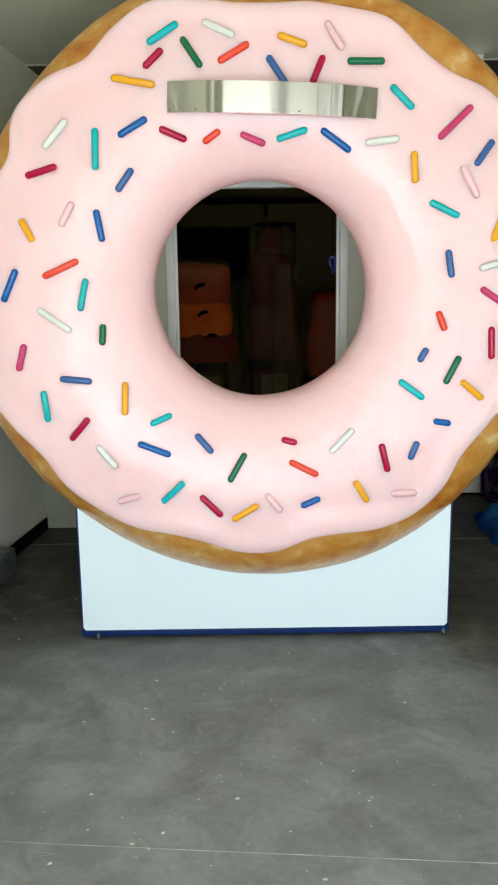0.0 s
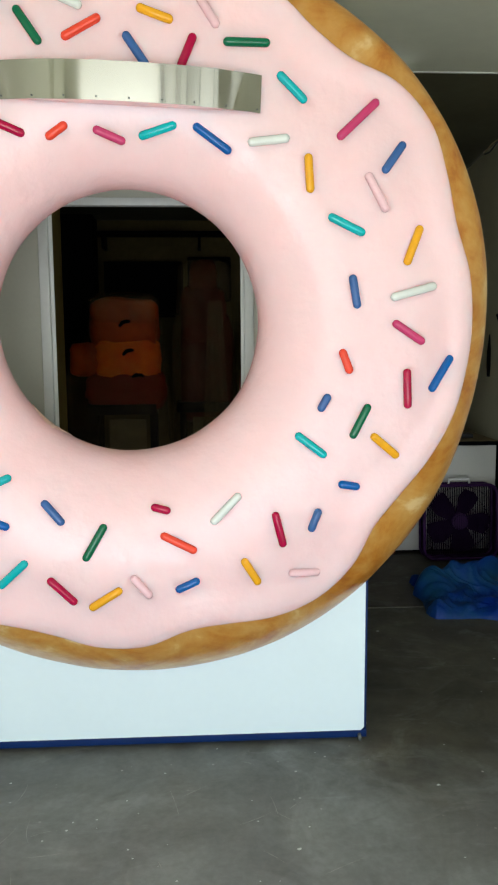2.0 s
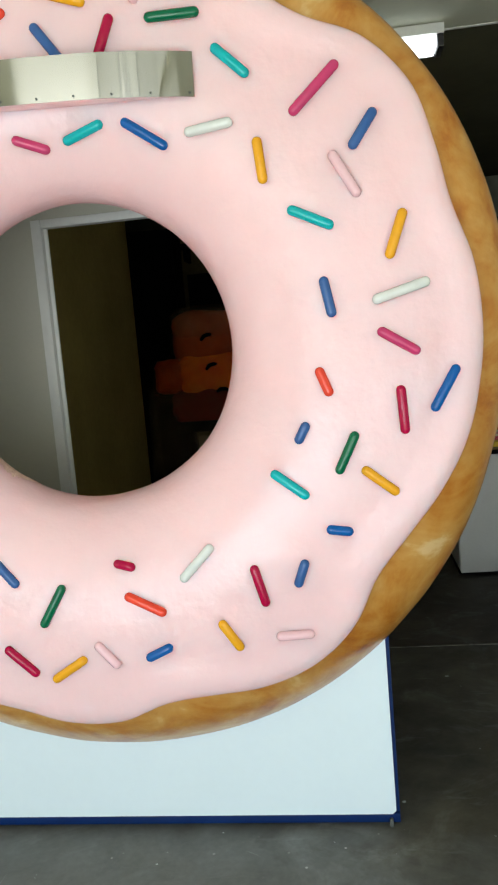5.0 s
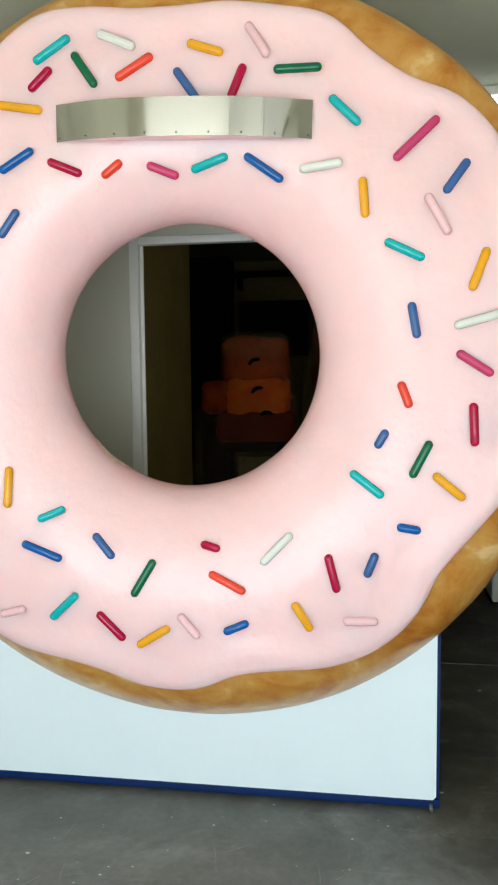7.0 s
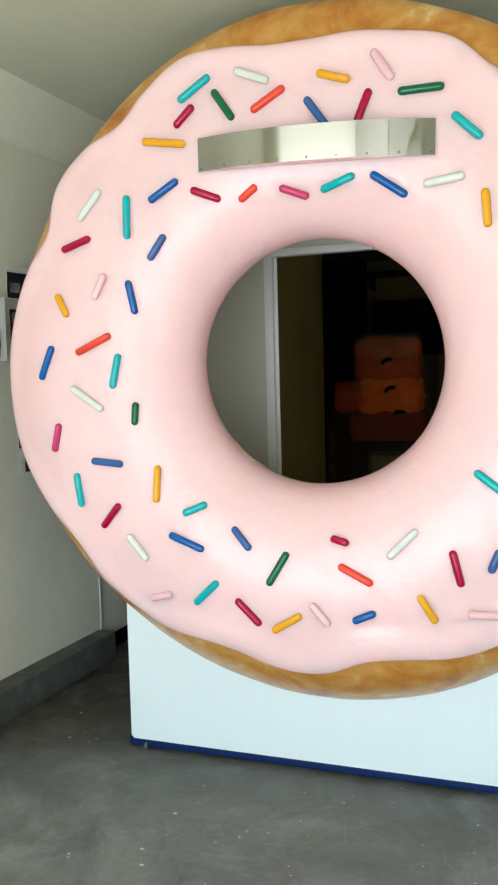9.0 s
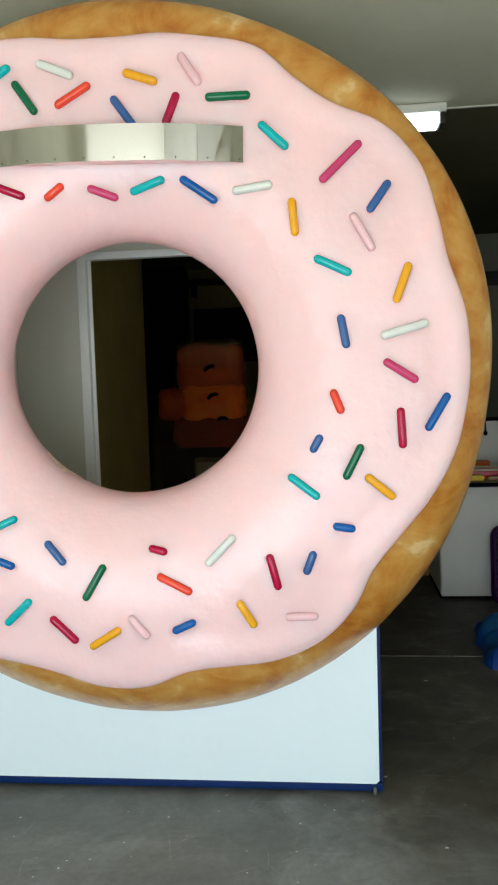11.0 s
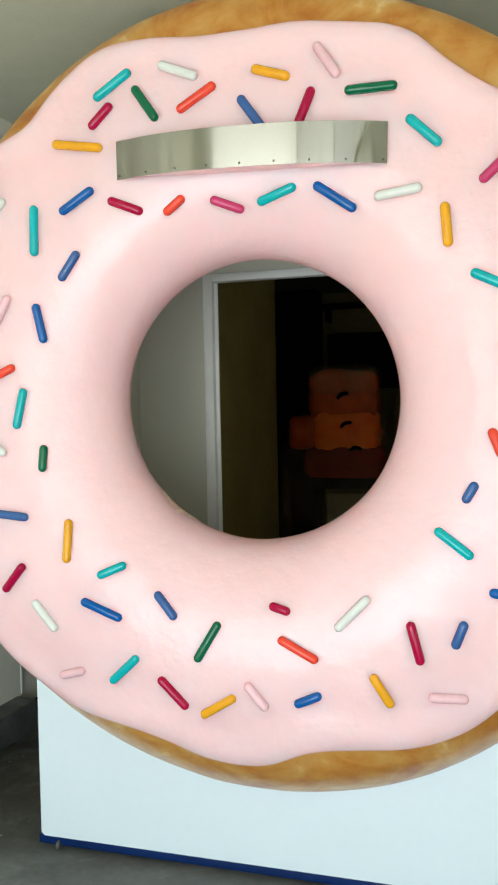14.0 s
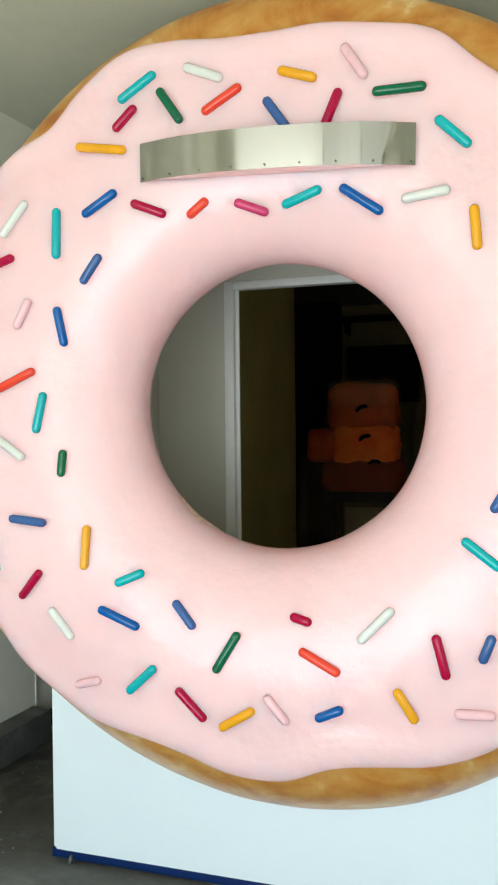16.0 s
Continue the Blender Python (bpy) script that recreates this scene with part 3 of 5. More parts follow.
def ring_mesh(nu, phis_of, hw, depth, bump, closed):
    bm = bmesh.new()
    centre_of = lambda th: Vector((CX + RC * math.cos(th), 0, CZ + RC * math.sin(th)))
    rows = []
    for i in range(nu):
        th = i * math.tau / nu
        row = []
        for phi, lift in phis_of(th):
            p = ring_point(th, phi, hw + lift, depth + lift)
            n = (p - centre_of(th)).normalized()
            row.append(bm.verts.new(p + n * lumpy(p, bump)))
        rows.append(row)
    m = len(rows[0])
    for i in range(nu):
        a, b = rows[i], rows[(i + 1) % nu]
        for k in range(m if closed else m - 1):
            bm.faces.new((a[k], a[(k + 1) % m], b[(k + 1) % m], b[k]))
    bmesh.ops.recalc_face_normals(bm, faces=bm.faces)
    return bm


dough = ring_mesh(240, lambda th: [(k * math.tau / 56, 0.0) for k in range(56)], 0.400, 0.236, 0.004, True)
part("dough_ring", dough, DOUGH, kiosk, "golden brown glazed dough rim", smooth=80).matrix_basis = ASKEW

# how far the icing runs down towards the outer rim (degrees of phi), every eight degrees round
EDGE = [46, 48, 52, 48, 42, 45, 56, 56, 49, 53, 56, 60, 59, 50, 41, 46, 52, 38, 32, 50, 42, 34, 30,
        29, 30, 38, 46, 52, 48, 50, 53, 60, 62, 59, 60, 66, 64, 57, 53, 55, 62, 60, 54, 48, 46]


def edge_at(theta):
    n = len(EDGE)
    f = (math.degrees(theta) % 360) / 360 * n
    i, u = int(f) % n, f - int(f)
    a, b, c, d = (EDGE[(i + k) % n] for k in (-1, 0, 1, 2))
    return b + 0.5 * u * (c - a + u * (2 * a - 5 * b + 4 * c - d + u * (3 * (b - c) + d - a)))


def icing_rows(theta):
    e = edge_at(theta)
    rows = [(radians(e + 1.5), -0.014), (radians(e - 0.3), -0.003), (radians(e - 0.3), 0.006), (radians(e + 0.3), 0.012), (radians(e + 1.6), 0.0175), (radians(e + 3.6), 0.021), (radians(e + 6.5), 0.0205), (radians(e + 10), 0.014), (radians(e + 13), 0.006)]
    return rows + [(radians(e + 17 + (212 - e - 17) * k / 40), 0.0) for k in range(41)]


icing = part("icing", ring_mesh(360, icing_rows, 0.409, 0.256, 0.003, False), ICING, kiosk, "pale pink glossy icing with a wavy edge", smooth=80)
icing.matrix_basis = ASKEW


chip = bmesh.new()
strip_rows = []
for i in range(25):
    u = i / 24
    th = radians(219 + 22 * u)
    reach = 17 * math.sin(math.pi * u) ** 0.7 * (0.55 + 0.6 * abs(noise.noise(Vector((u * 9, 2, 1)))))
    strip_rows.append([chip.verts.new(ring_point(th, radians(184 - reach * k / 3), 0.409 + (0.0035 if 0 < k < 3 else 0.001), 0.256)) for k in range(4)])
for a, b in zip(strip_rows, strip_rows[1:]):
    for k in range(3):
        chip.faces.new((a[k], b[k], b[k + 1], a[k + 1]))
bmesh.ops.recalc_face_normals(chip, faces=chip.faces)
part("chipped_edge", chip, CHIPPED, kiosk, "flaked beige patch at the rim of the hole", smooth=60).matrix_basis = ASKEW


def skin(theta, r):
    """Place and outward normal on the icing at an angle and a distance from the hole's middle."""
    hw, depth = 0.409 + (outer(theta) - 0.400 if r > RC else 0.0), 0.256
    q = min(0.999, abs((r - RC) / hw))
    rim = rim_y(theta) if r > RC else 0.0
    y = rim - (depth + rim) * (1 - q ** P) ** (1 / P)
    p = Vector((CX + r * math.cos(theta), y, CZ + r * math.sin(theta)))
    gr = math.copysign(P * q ** (P - 1) / hw, r - RC)
    gy = -P * abs((y - rim) / (depth + rim)) ** (P - 1) / (depth + rim)
    return p, Vector((gr * math.cos(theta), gy, gr * math.sin(theta))).normalized()


def capsule(length, radius):
    bm = bmesh.new()
    half = max(0.0, length / 2 - radius)
    pts = [(-half - radius, 0.001), (-half - radius * 0.92, radius * 0.4), (-half - radius * 0.7, radius * 0.72), (-half - radius * 0.38, radius * 0.93), (-half, radius)]
    prof = pts + [(-z, r) for z, r in reversed(pts)]
    rings = [[bm.verts.new((z, r * math.cos(k * math.tau / 14), r * math.sin(k * math.tau / 14))) for k in range(14)] for z, r in prof]
    for a, b in zip(rings, rings[1:]):
        for k in range(14):
            bm.faces.new((a[k], a[(k + 1) % 14], b[(k + 1) % 14], b[k]))
    bm.faces.new(rings[0])
    bm.faces.new(rings[-1])
    bmesh.ops.recalc_face_normals(bm, faces=bm.faces)
    return bm


for colour, (rgb, places) in SPRINKLES.items():
    paint = material("sprinkle_" + colour.replace(" ", "_"), rgb, 0.14, vary=0.1, scale=12, fine=60, bump=0.08, bump_scale=50, gloss=0.4)
    for th, r, ang, length in places:
        p, n = skin(radians(th), r)
        along = Vector((math.cos(radians(ang)), 0, math.sin(radians(ang))))
        along = (along - n * along.dot(n)).normalized()
        side = n.cross(along)
        m = Matrix((along, side, n)).transposed().to_4x4()
        m.translation = p + n * 0.004
        bm = capsule(length, 0.0138)
        bmesh.ops.transform(bm, matrix=m, verts=bm.verts)
        part("sprinkle", bm, paint, icing, colour + " glossy sprinkle", smooth=60)

# the curved steel valance over the hole
BAND = ASKEW @ pose(0.0375, 0, 2.318, 0, 2.1, 0) @ pose(0, -0.3, 0, 4.6) @ pose(0, 0.3, 0)


# slight kinks along the strip: place, width, depth
KINKS = [(-0.36, 0.02, 0.0016), (-0.222, 0.014, 0.0011), (0.03, 0.08, 0.0012), (0.165, 0.018, -0.002), (0.215, 0.014, 0.0014), (0.262, 0.018, -0.002), (0.315, 0.02, 0.0016), (0.375, 0.02, -0.002)]


def band_y(x):
    return -0.262 - 0.078 * (1 - abs(x / 0.406) ** 2.4) + sum(a * math.exp(-((x - c) / w) ** 2) for c, w, a in KINKS)


# where the strip leans out or back a little: place along it, width, slope
BENDS = [(-0.35, 0.05, -0.02), (0.02, 0.12, 0.012), (0.165, 0.022, -0.03), (0.24, 0.02, 0.02), (0.37, 0.03, -0.03)]


def strip(z0, z1, thick, n=96):
    """The bent strip; hand bending has left it slightly wavy."""
    bm = bmesh.new()
    rows = []
    for i in range(n + 1):
        x = -0.406 + 0.812 * i / n
        y = band_y(x)
        k = sum(a * math.exp(-((x - c) / w) ** 2) for c, w, a in BENDS)
        rows.append([bm.verts.new(c) for c in ((x, y - k * z0, z0), (x, y - k * z1, z1), (x, y - k * z1 + thick, z1), (x, y - k * z0 + thick, z0))])
    for a, b in zip(rows, rows[1:]):
        for k in range(4):
            bm.faces.new((a[k], a[(k + 1) % 4], b[(k + 1) % 4], b[k]))
    bm.faces.new(rows[0][::-1])
    bm.faces.new(rows[-1])
    bmesh.ops.recalc_face_normals(bm, faces=bm.faces)
    bmesh.ops.transform(bm, matrix=BAND, verts=bm.verts)
    return bm


valance = part("steel_valance", strip(-0.056, 0.056, 0.003), STEEL, kiosk, "curved polished steel strip", smooth=40)
under = bmesh.new()
tops, bots = [], []
for i in range(33):
    x = -0.40 + 0.8 * i / 32
    for z, row in ((-0.044, tops), (-0.050, bots)):
        row.append((under.verts.new((x, band_y(x) + 0.004, z)), under.verts.new((x, -0.20, z))))
for row in (tops, bots):
    for a, b in zip(row, row[1:]):
        under.faces.new((a[0], a[1], b[1], b[0]))
for a, b, c, d in zip(tops, tops[1:], bots, bots[1:]):
    under.faces.new((a[0], b[0], d[0], c[0]))
bmesh.ops.recalc_face_normals(under, faces=under.faces)
bmesh.ops.transform(under, matrix=BAND, verts=under.verts)
part("valance_soffit", under, ICING, kiosk, "pink board under the steel strip")
for i in range(9):
    x = -0.395 + 0.79 * i / 8
    part("rivet", cyl(BAND @ pose(x, band_y(x) - 0.001, -0.046, 90), 0.0034, 0.004, 0.0025, 10), GREY, valance)

# kiosk body
front = bmesh.new()
corner = 0.012
low = front.faces.new([front.verts.new((x, 0.0, z)) for x, z in [(-0.85, 0.045 + corner), (-0.85 + corner, 0.045), (0.85 - corner, 0.045), (0.85, 0.045 + corner), (0.85, 0.95), (-0.85, 0.95)]])
grown = bmesh.ops.extrude_face_region(front, geom=[low])["geom"]
bmesh.ops.translate(front, vec=(0, 0.018, 0), verts=[g for g in grown if isinstance(g, bmesh.types.BMVert)])
bmesh.ops.recalc_face_normals(front, faces=front.faces)
part("front_panel", front, PANEL_WHITE, kiosk, "plain white laminate front panel")
part("base_box", box(-0.862, 0.862, 0.004, 1.0, 0.014, 0.044, 0.003), BLUE_EDGE, kiosk, "dark blue painted base frame")
for x in (-1, 1):
    part("side_wall", box(min(x * 0.84, x * 0.862), max(x * 0.84, x * 0.862), 0.019, 0.98, 0.045, 2.36), BLUE_EDGE, kiosk, "dark blue painted side panel")
    part("side_lining", box(min(x * 0.826, x * 0.84), max(x * 0.826, x * 0.84), 0.03, 0.975, 0.13, 2.34), KIOSK_IN, kiosk)
    part("front_upright", box(min(x * 0.64, x * 0.838), max(x * 0.64, x * 0.838), 0.02, 0.04, 0.95, 2.36), KIOSK_IN, kiosk)
part("kiosk_roof", box(-0.862, 0.862, 0.019, 1.02, 2.36, 2.38), KIOSK_IN, kiosk, "pale kiosk roof board")
part("front_header", box(-0.64, 0.64, 0.02, 0.04, 2.22, 2.36), KIOSK_IN, kiosk)
part("serving_shelf", box(-0.826, 0.826, 0.02, 0.06, 0.95, 0.98, 0.004), KIOSK_IN, kiosk)
part("kiosk_floor", box(-0.826, 0.826, 0.03, 0.975, 0.12, 0.135), KIOSK_IN, kiosk)
DL, DR, DT, DY = -0.457, 0.445, 2.151, 0.94
part("rear_panel", box(-0.838, DL - 0.044, DY - 0.02, DY, 0.12, 2.36), KIOSK_IN, kiosk, "pale rear panel beside the doorway")
part("rear_panel", box(DR + 0.044, 0.838, DY - 0.02, DY, 0.12, 2.36), KIOSK_IN, kiosk, "pale rear panel beside the doorway")
part("rear_header", box(DL - 0.044, DR + 0.044, DY - 0.02, DY, DT + 0.035, 2.36), KIOSK_IN, kiosk, "pale panel over the doorway")
frame_ob = part("door_frame", box(DL - 0.044, DL, DY - 0.034, DY + 0.02, 0.12, DT + 0.035, 0.004), TRIM, kiosk, "light grey door frame")
part("door_jamb", box(DR, DR + 0.044, DY - 0.034, DY + 0.02, 0.12, DT + 0.035, 0.004), TRIM, kiosk, "light grey door frame")
part("door_head", box(DL, DR, DY - 0.032, DY + 0.02, DT, DT + 0.035, 0.004), TRIM, kiosk, "light grey door frame")
for x in (DL + 0.008, DR - 0.008):
    part("door_stop", box(x - 0.008, x + 0.008, DY, DY + 0.012, 0.12, DT, 0.002), TRIM, frame_ob)


def castor(x, y, s):
    c = part("castor", box(x - 0.022, x + 0.022, y + 0.006, y + 0.05, 0.038, 0.0435, 0.001), CHROME, kiosk, "small chrome swivel castor")
    part("fork", box(x - 0.012, x + 0.012, y + 0.006, y + 0.03, 0.012, 0.038, 0.003), CHROME, c)
    part("wheel", cyl(pose(x + s * 0.018, y + 0.002, 0.016, 0, 90, 0), 0.016, 0.012, seg=20, bevel=0.003), GREY, c)


for x in (-0.80, 0.815):
    for y, s in ((0.0, 1), (0.96, -1)):
        castor(x, y, s)

# ---- ceiling lamp and cables ----
lamp = thing("batten_lamp", "slim fluorescent ceiling lamp with a glowing lens", "ceiling lamp")
part("housing", box(0.15, 1.335, 1.42, 1.58, TOP - 0.045, TOP, 0.006), TRIM, lamp, "pale metal housing")
part("lens", box(0.17, 1.30, 1.43, 1.57, TOP - 0.10, TOP - 0.046, 0.012), LENS, lamp, "glowing frosted lens")
part("end_cap", box(1.302, 1.33, 1.425, 1.575, TOP - 0.104, TOP - 0.046, 0.004), DARK, lamp, "dark end cap")
cable = [SIDE @ Vector((-0.012 - 0.006 * math.sin(k * 1.7), 0.05 + k * 0.12, TOP - 0.018 - 0.006 * (k % 3))) for k in range(16)]
single("ceiling_cable", tube(cable, 0.006, 6), DARK, "dark cable run along the ceiling corner", "cable", smooth=60)
cable2 = [SIDE @ Vector((-0.03 + 0.006 * math.sin(k * 2.3), 0.02 + k * 0.12, TOP - 0.012)) for k in range(16)]
single("ceiling_cable", tube(cable2, 0.005, 6), WOOD, "brown cable run along the ceiling corner", "cable", smooth=60)

# ---- photographs on the left wall ----
def photo_sheet(y0, y1, z0, z1, label, prints, mat=PAPER, tilt=0.0, curl=0.03):
    s = thing("photo_sheet", label, "photograph", "photographs on the wall", LEFT @ pose(0.016, y0, z0, tilt, 0, 0))
    w, h = y1 - y0, z1 - z0

    def leaf(u0, u1, v0, v1, lift, thick):
        """A piece of the sheet, which curls off the wall towards its far edge."""
        bm = bmesh.new()
        cols = []
        for i in range(9):
            u = u0 + (u1 - u0) * i / 8
            cols.append([bm.verts.new((lift + curl * u ** 1.6 + 0.003 * noise.noise(Vector((u * 3, v * 2, w))), u * w, v * h)) for v in (v0, v0 + (v1 - v0) / 3, v0 + (v1 - v0) * 2 / 3, v1)])
        for a, b in zip(cols, cols[1:]):
            for k in range(3):
                bm.faces.new((a[k], b[k], b[k + 1], a[k + 1]))
        bmesh.ops.solidify(bm, geom=bm.faces[:], thickness=thick)
        bmesh.ops.recalc_face_normals(bm, faces=bm.faces)
        return bm

    part("paper", leaf(0, 1, 0, 1, 0.004, 0.0008), mat, s)
    for k, (a, b, c, d, pm) in enumerate(prints):
        part("print", leaf(a, b, c, d, 0.0056 + 0.0009 * k, 0.0005), pm, s)


def snapshot(v0, v1):
    """One small colour print: sky, a dark tree line, a rounded red shape and paving."""
    h = v1 - v0
    return [(0.1, 0.78, v0, v1, PHOTO), (0.1, 0.78, v0 + 0.74 * h, v1, PHOTO_SKY), (0.1, 0.24, v0 + 0.3 * h, v0 + 0.84 * h, PHOTO_DARK), (0.66, 0.78, v0 + 0.36 * h, v0 + 0.74 * h, PHOTO_DARK),
            (0.26, 0.66, v0 + 0.26 * h, v0 + 0.5 * h, PHOTO_RED), (0.31, 0.6, v0 + 0.48 * h, v0 + 0.74 * h, PHOTO_RED), (0.34, 0.58, v0 + 0.1 * h, v0 + 0.28 * h, PHOTO_RED), (0.34, 0.58, v0 + 0.46 * h, v0 + 0.51 * h, YELLOW)]


photo_sheet(0.1, 0.252, 1.66, 1.953, "white sheet with two small colour photographs", snapshot(0.52, 0.96) + snapshot(0.05, 0.48), curl=0.06)
photo_sheet(0.335, 0.56, 1.96, 2.115, "dark photograph pinned to the wall", [(0.03, 0.97, 0.03, 0.82, PHOTO_DARK), (0.1, 0.4, 0.2, 0.5, PHOTO)])
photo_sheet(0.342, 0.56, 1.70, 1.918, "dark photograph pinned to the wall", [(0.03, 0.97, 0.03, 0.97, PHOTO_DARK), (0.12, 0.5, 0.3, 0.6, PHOTO_RED), (0.08, 0.3, 0.66, 0.9, PHOTO)])
photo_sheet(0.367, 0.56, 1.235, 1.425, "dark photograph pinned to the wall", [(0.02, 0.98, 0.02, 0.98, PHOTO_DARK), (0.04, 0.3, 0.1, 0.3, PHOTO_RED)])
photo_sheet(0.37, 0.56, 1.108, 1.228, "small curled white print on the wall", [(0.2, 0.95, 0.1, 0.9, PHOTO_DARK)])
photo_sheet(-0.26, -0.025, 1.58, 1.95, "plain white sheet taped to the wall", [])
single("stand_foot", tube([(-1.452, -0.35, 0.0), (-1.452, -0.35, 0.03), (-1.462, -0.35, 0.06), (-1.466, -0.35, 0.46)], [0.03, 0.03, 0.022, 0.02], 12), BLACK, "short black stand foot by the wall", "stand foot")

# ---- alcove: cabinets, worktop, clutter ----
def base_cabinet(x0, x1):
    c = thing("base_cabinet", "white base cabinet with slim handles under the worktop", "cabinet", "cabinets under the worktop")
    part("body", box(x0, x1, 2.62, 3.26, 0.04, 0.79), CABINET, c)
    part("plinth", box(x0, x1, 2.66, 3.26, 0.0, 0.04), BLACK, c, "black plinth")
    d = part("door", box(x0 + 0.004, x1 - 0.004, 2.60, 2.619, 0.03, 0.785, 0.003), CABINET, c)
    hx = x0 + 0.05 if x0 > 1.8 else x1 - 0.05
    part("handle", tube([(hx, 2.60, 0.635), (hx, 2.58, 0.64), (hx, 2.578, 0.685), (hx, 2.58, 0.73), (hx, 2.60, 0.735)], 0.006, 8), STEEL, d, "slim steel handle")


base_cabinet(1.43, 1.872)
base_cabinet(1.882, 2.325)
top = thing("worktop", "worn dark brown worktop with a black front edge", "worktop")
part("board", box(1.41, 2.33, 2.574, 3.30, 0.792, 0.82, 0.002), WORKTOP, top)
part("edge_strip", box(1.41, 2.33, 2.566, 2.573, 0.79, 0.8185, 0.002), BLACK, top, "black front edge")
# solid black in place of the dark gap beside the cabinet
single("dark_gap_strip", box(2.328, 2.36, 2.585, 3.26, 0.0, 0.79, 0.002), BLACK, "black strip standing in for the shaded gap between cabinet and wall", "filler strip")
tray = thing("red_tray", "red tray with jars and odds and ends", "tray")
part("tray_body", box(1.62, 1.98, 2.78, 3.0, 0.821, 0.875, 0.012), RED, tray)
part("rim", tube([(1.62, 2.78, 0.88), (1.98, 2.78, 0.88), (1.98, 3.0, 0.88), (1.62, 3.0, 0.88)], 0.007, 6, True), CREAM, tray)
single("yellow_box", box(1.60, 1.74, 2.66, 2.74, 0.821, 0.855, 0.006), YELLOW, "flat yellow plastic box on the worktop", "box")
for i, (x, y, h, r) in enumerate(((1.55, 3.1, 0.16, 0.04), (2.0, 3.15, 0.2, 0.035), (2.08, 3.05, 0.12, 0.045))):
    single("jar", lathe([(0, 0), (r, 0), (r, h * 0.75), (r * 0.6, h * 0.85), (r * 0.6, h), (0, h)], pose(x, y, 0.821)), (GREY, WORKTOP, DARK)[i], "small jar on the worktop", "jar")
rail = thing("wall_rail", "dark timber rail across the alcove wall", "rail")
part("board", box(1.47, 2.58, 5.16, 5.249, 2.50, 2.57, 0.004), DARK, rail)
part("ledger", box(1.47, 2.58, 5.22, 5.249, 2.44, 2.499), DARK, rail)
splash = thing("splash_board", "pale board standing along the back of the worktop", "board")
part("board", box(1.42, 2.11, 3.27, 3.29, 0.821, 1.20, 0.003), CABINET, splash)
part("top_strip", box(1.42, 2.12, 3.262, 3.296, 1.20, 1.226, 0.003), BLACK, splash, "black top strip")
part("hook", tube([(1.86, 3.262, 1.2), (1.86, 3.24, 1.19), (1.86, 3.235, 1.13)], 0.006, 6), BLACK, splash)
part("knob", blob(pose(1.86, 3.235, 1.11) @ Matrix.Diagonal((0.03, 0.03, 0.04, 1)), 3, 0.03, 3), BLACK, splash, smooth=80)
locker = thing("tall_board", "tall narrow black board with a pale edge", "board")
part("board", box(2.10, 2.15, 3.28, 3.32, 0.821, 2.09, 0.003), BLACK, locker)
part("edge_strip", box(2.151, 2.16, 3.28, 3.32, 0.821, 2.09, 0.002), TRIM, locker, "pale edge strip")
for x, y, z, w, d, h, m, what in ((1.50, 2.70, 0.821, 0.10, 0.14, 0.03, CREAM, "flat cream card box"), (1.78, 2.70, 0.821, 0.16, 0.05, 0.022, WOOD, "brown wooden offcut"), (2.06, 2.74, 0.821, 0.14, 0.1, 0.03, DARK, "dark tool case"), (1.66, 3.08, 0.821, 0.2, 0.1, 0.09, ORANGE, "small orange carton"), (2.0, 3.04, 0.821, 0.08, 0.08, 0.05, YELLOW, "small yellow tub")):
    single("small_box", box(x, x + w, y, y + d, z, z + h, 0.005), m, what + " on the worktop", "box")

# box fan
fan = thing("box_fan", "purple plastic box fan leaning on the cabinet", "fan", at=pose(2.012, 2.43, 0.0, -4))
S = 0.256
rim_pts = []
for cx, cz, a0 in ((S - 0.07, S - 0.07, 0), (-S + 0.07, S - 0.07, 90), (-S + 0.07, -S + 0.07, 180), (S - 0.07, -S + 0.07, 270)):
    for k in range(6):
        a = radians(a0 + k * 18)
        rim_pts.append((cx + 0.07 * math.cos(a), 0, cz + 0.07 * math.sin(a) + S + 0.02))
for y in (-0.05, 0.05):
    part("rim", tube([(x, y, z) for x, _, z in rim_pts], 0.012, 8, True), PURPLE, fan, "purple plastic rim")
shell = bmesh.new()
a = [shell.verts.new((x, -0.05, z)) for x, _, z in rim_pts]
b = [shell.verts.new((x, 0.05, z)) for x, _, z in rim_pts]
for k in range(len(a)):
    j = (k + 1) % len(a)
    shell.faces.new((a[k], a[j], b[j], b[k]))
bmesh.ops.solidify(shell, geom=shell.faces[:], thickness=0.006)
part("shell", shell, PURPLE, fan)
grille = bmesh.new()
for k in range(-18, 19):
    add_tube(grille, [(k * 0.0128, -0.057, 0.04), (k * 0.0128, -0.060, S + 0.02), (k * 0.0128, -0.057, 2 * S)], 0.0016, 4)
for r in (0.05, 0.12, 0.19, 0.25):
    add_tube(grille, [(r * math.cos(t * math.tau / 32), -0.059, S + 0.02 + r * math.sin(t * math.tau / 32)) for t in range(32)], 0.002, 4, True)
part("grille", grille, GRILLE, fan, "purple wire grille")
for k in range(5):
    bl = plate([(0.03, -0.03), (0.10, -0.075), (0.19, -0.11), (0.222, -0.05), (0.226, 0.03), (0.17, 0.06), (0.04, 0.04)], 0.004, pose(0, 0.01, S + 0.02, 0, 72 * k, 0) @ pose(0, 0, 0, 20, 0, 0))
    part("blade", bl, GRILLE, fan, "dark purple fan blade")
rear = bmesh.new()
for k in range(-19, 20):
    add_tube(rear, [(k * 0.0128, 0.056, 0.03), (k * 0.0128, 0.056, 2 * S + 0.01)], 0.0044, 4)
part("rear_grille", rear, BLACK, fan, "dark rear grille bars")
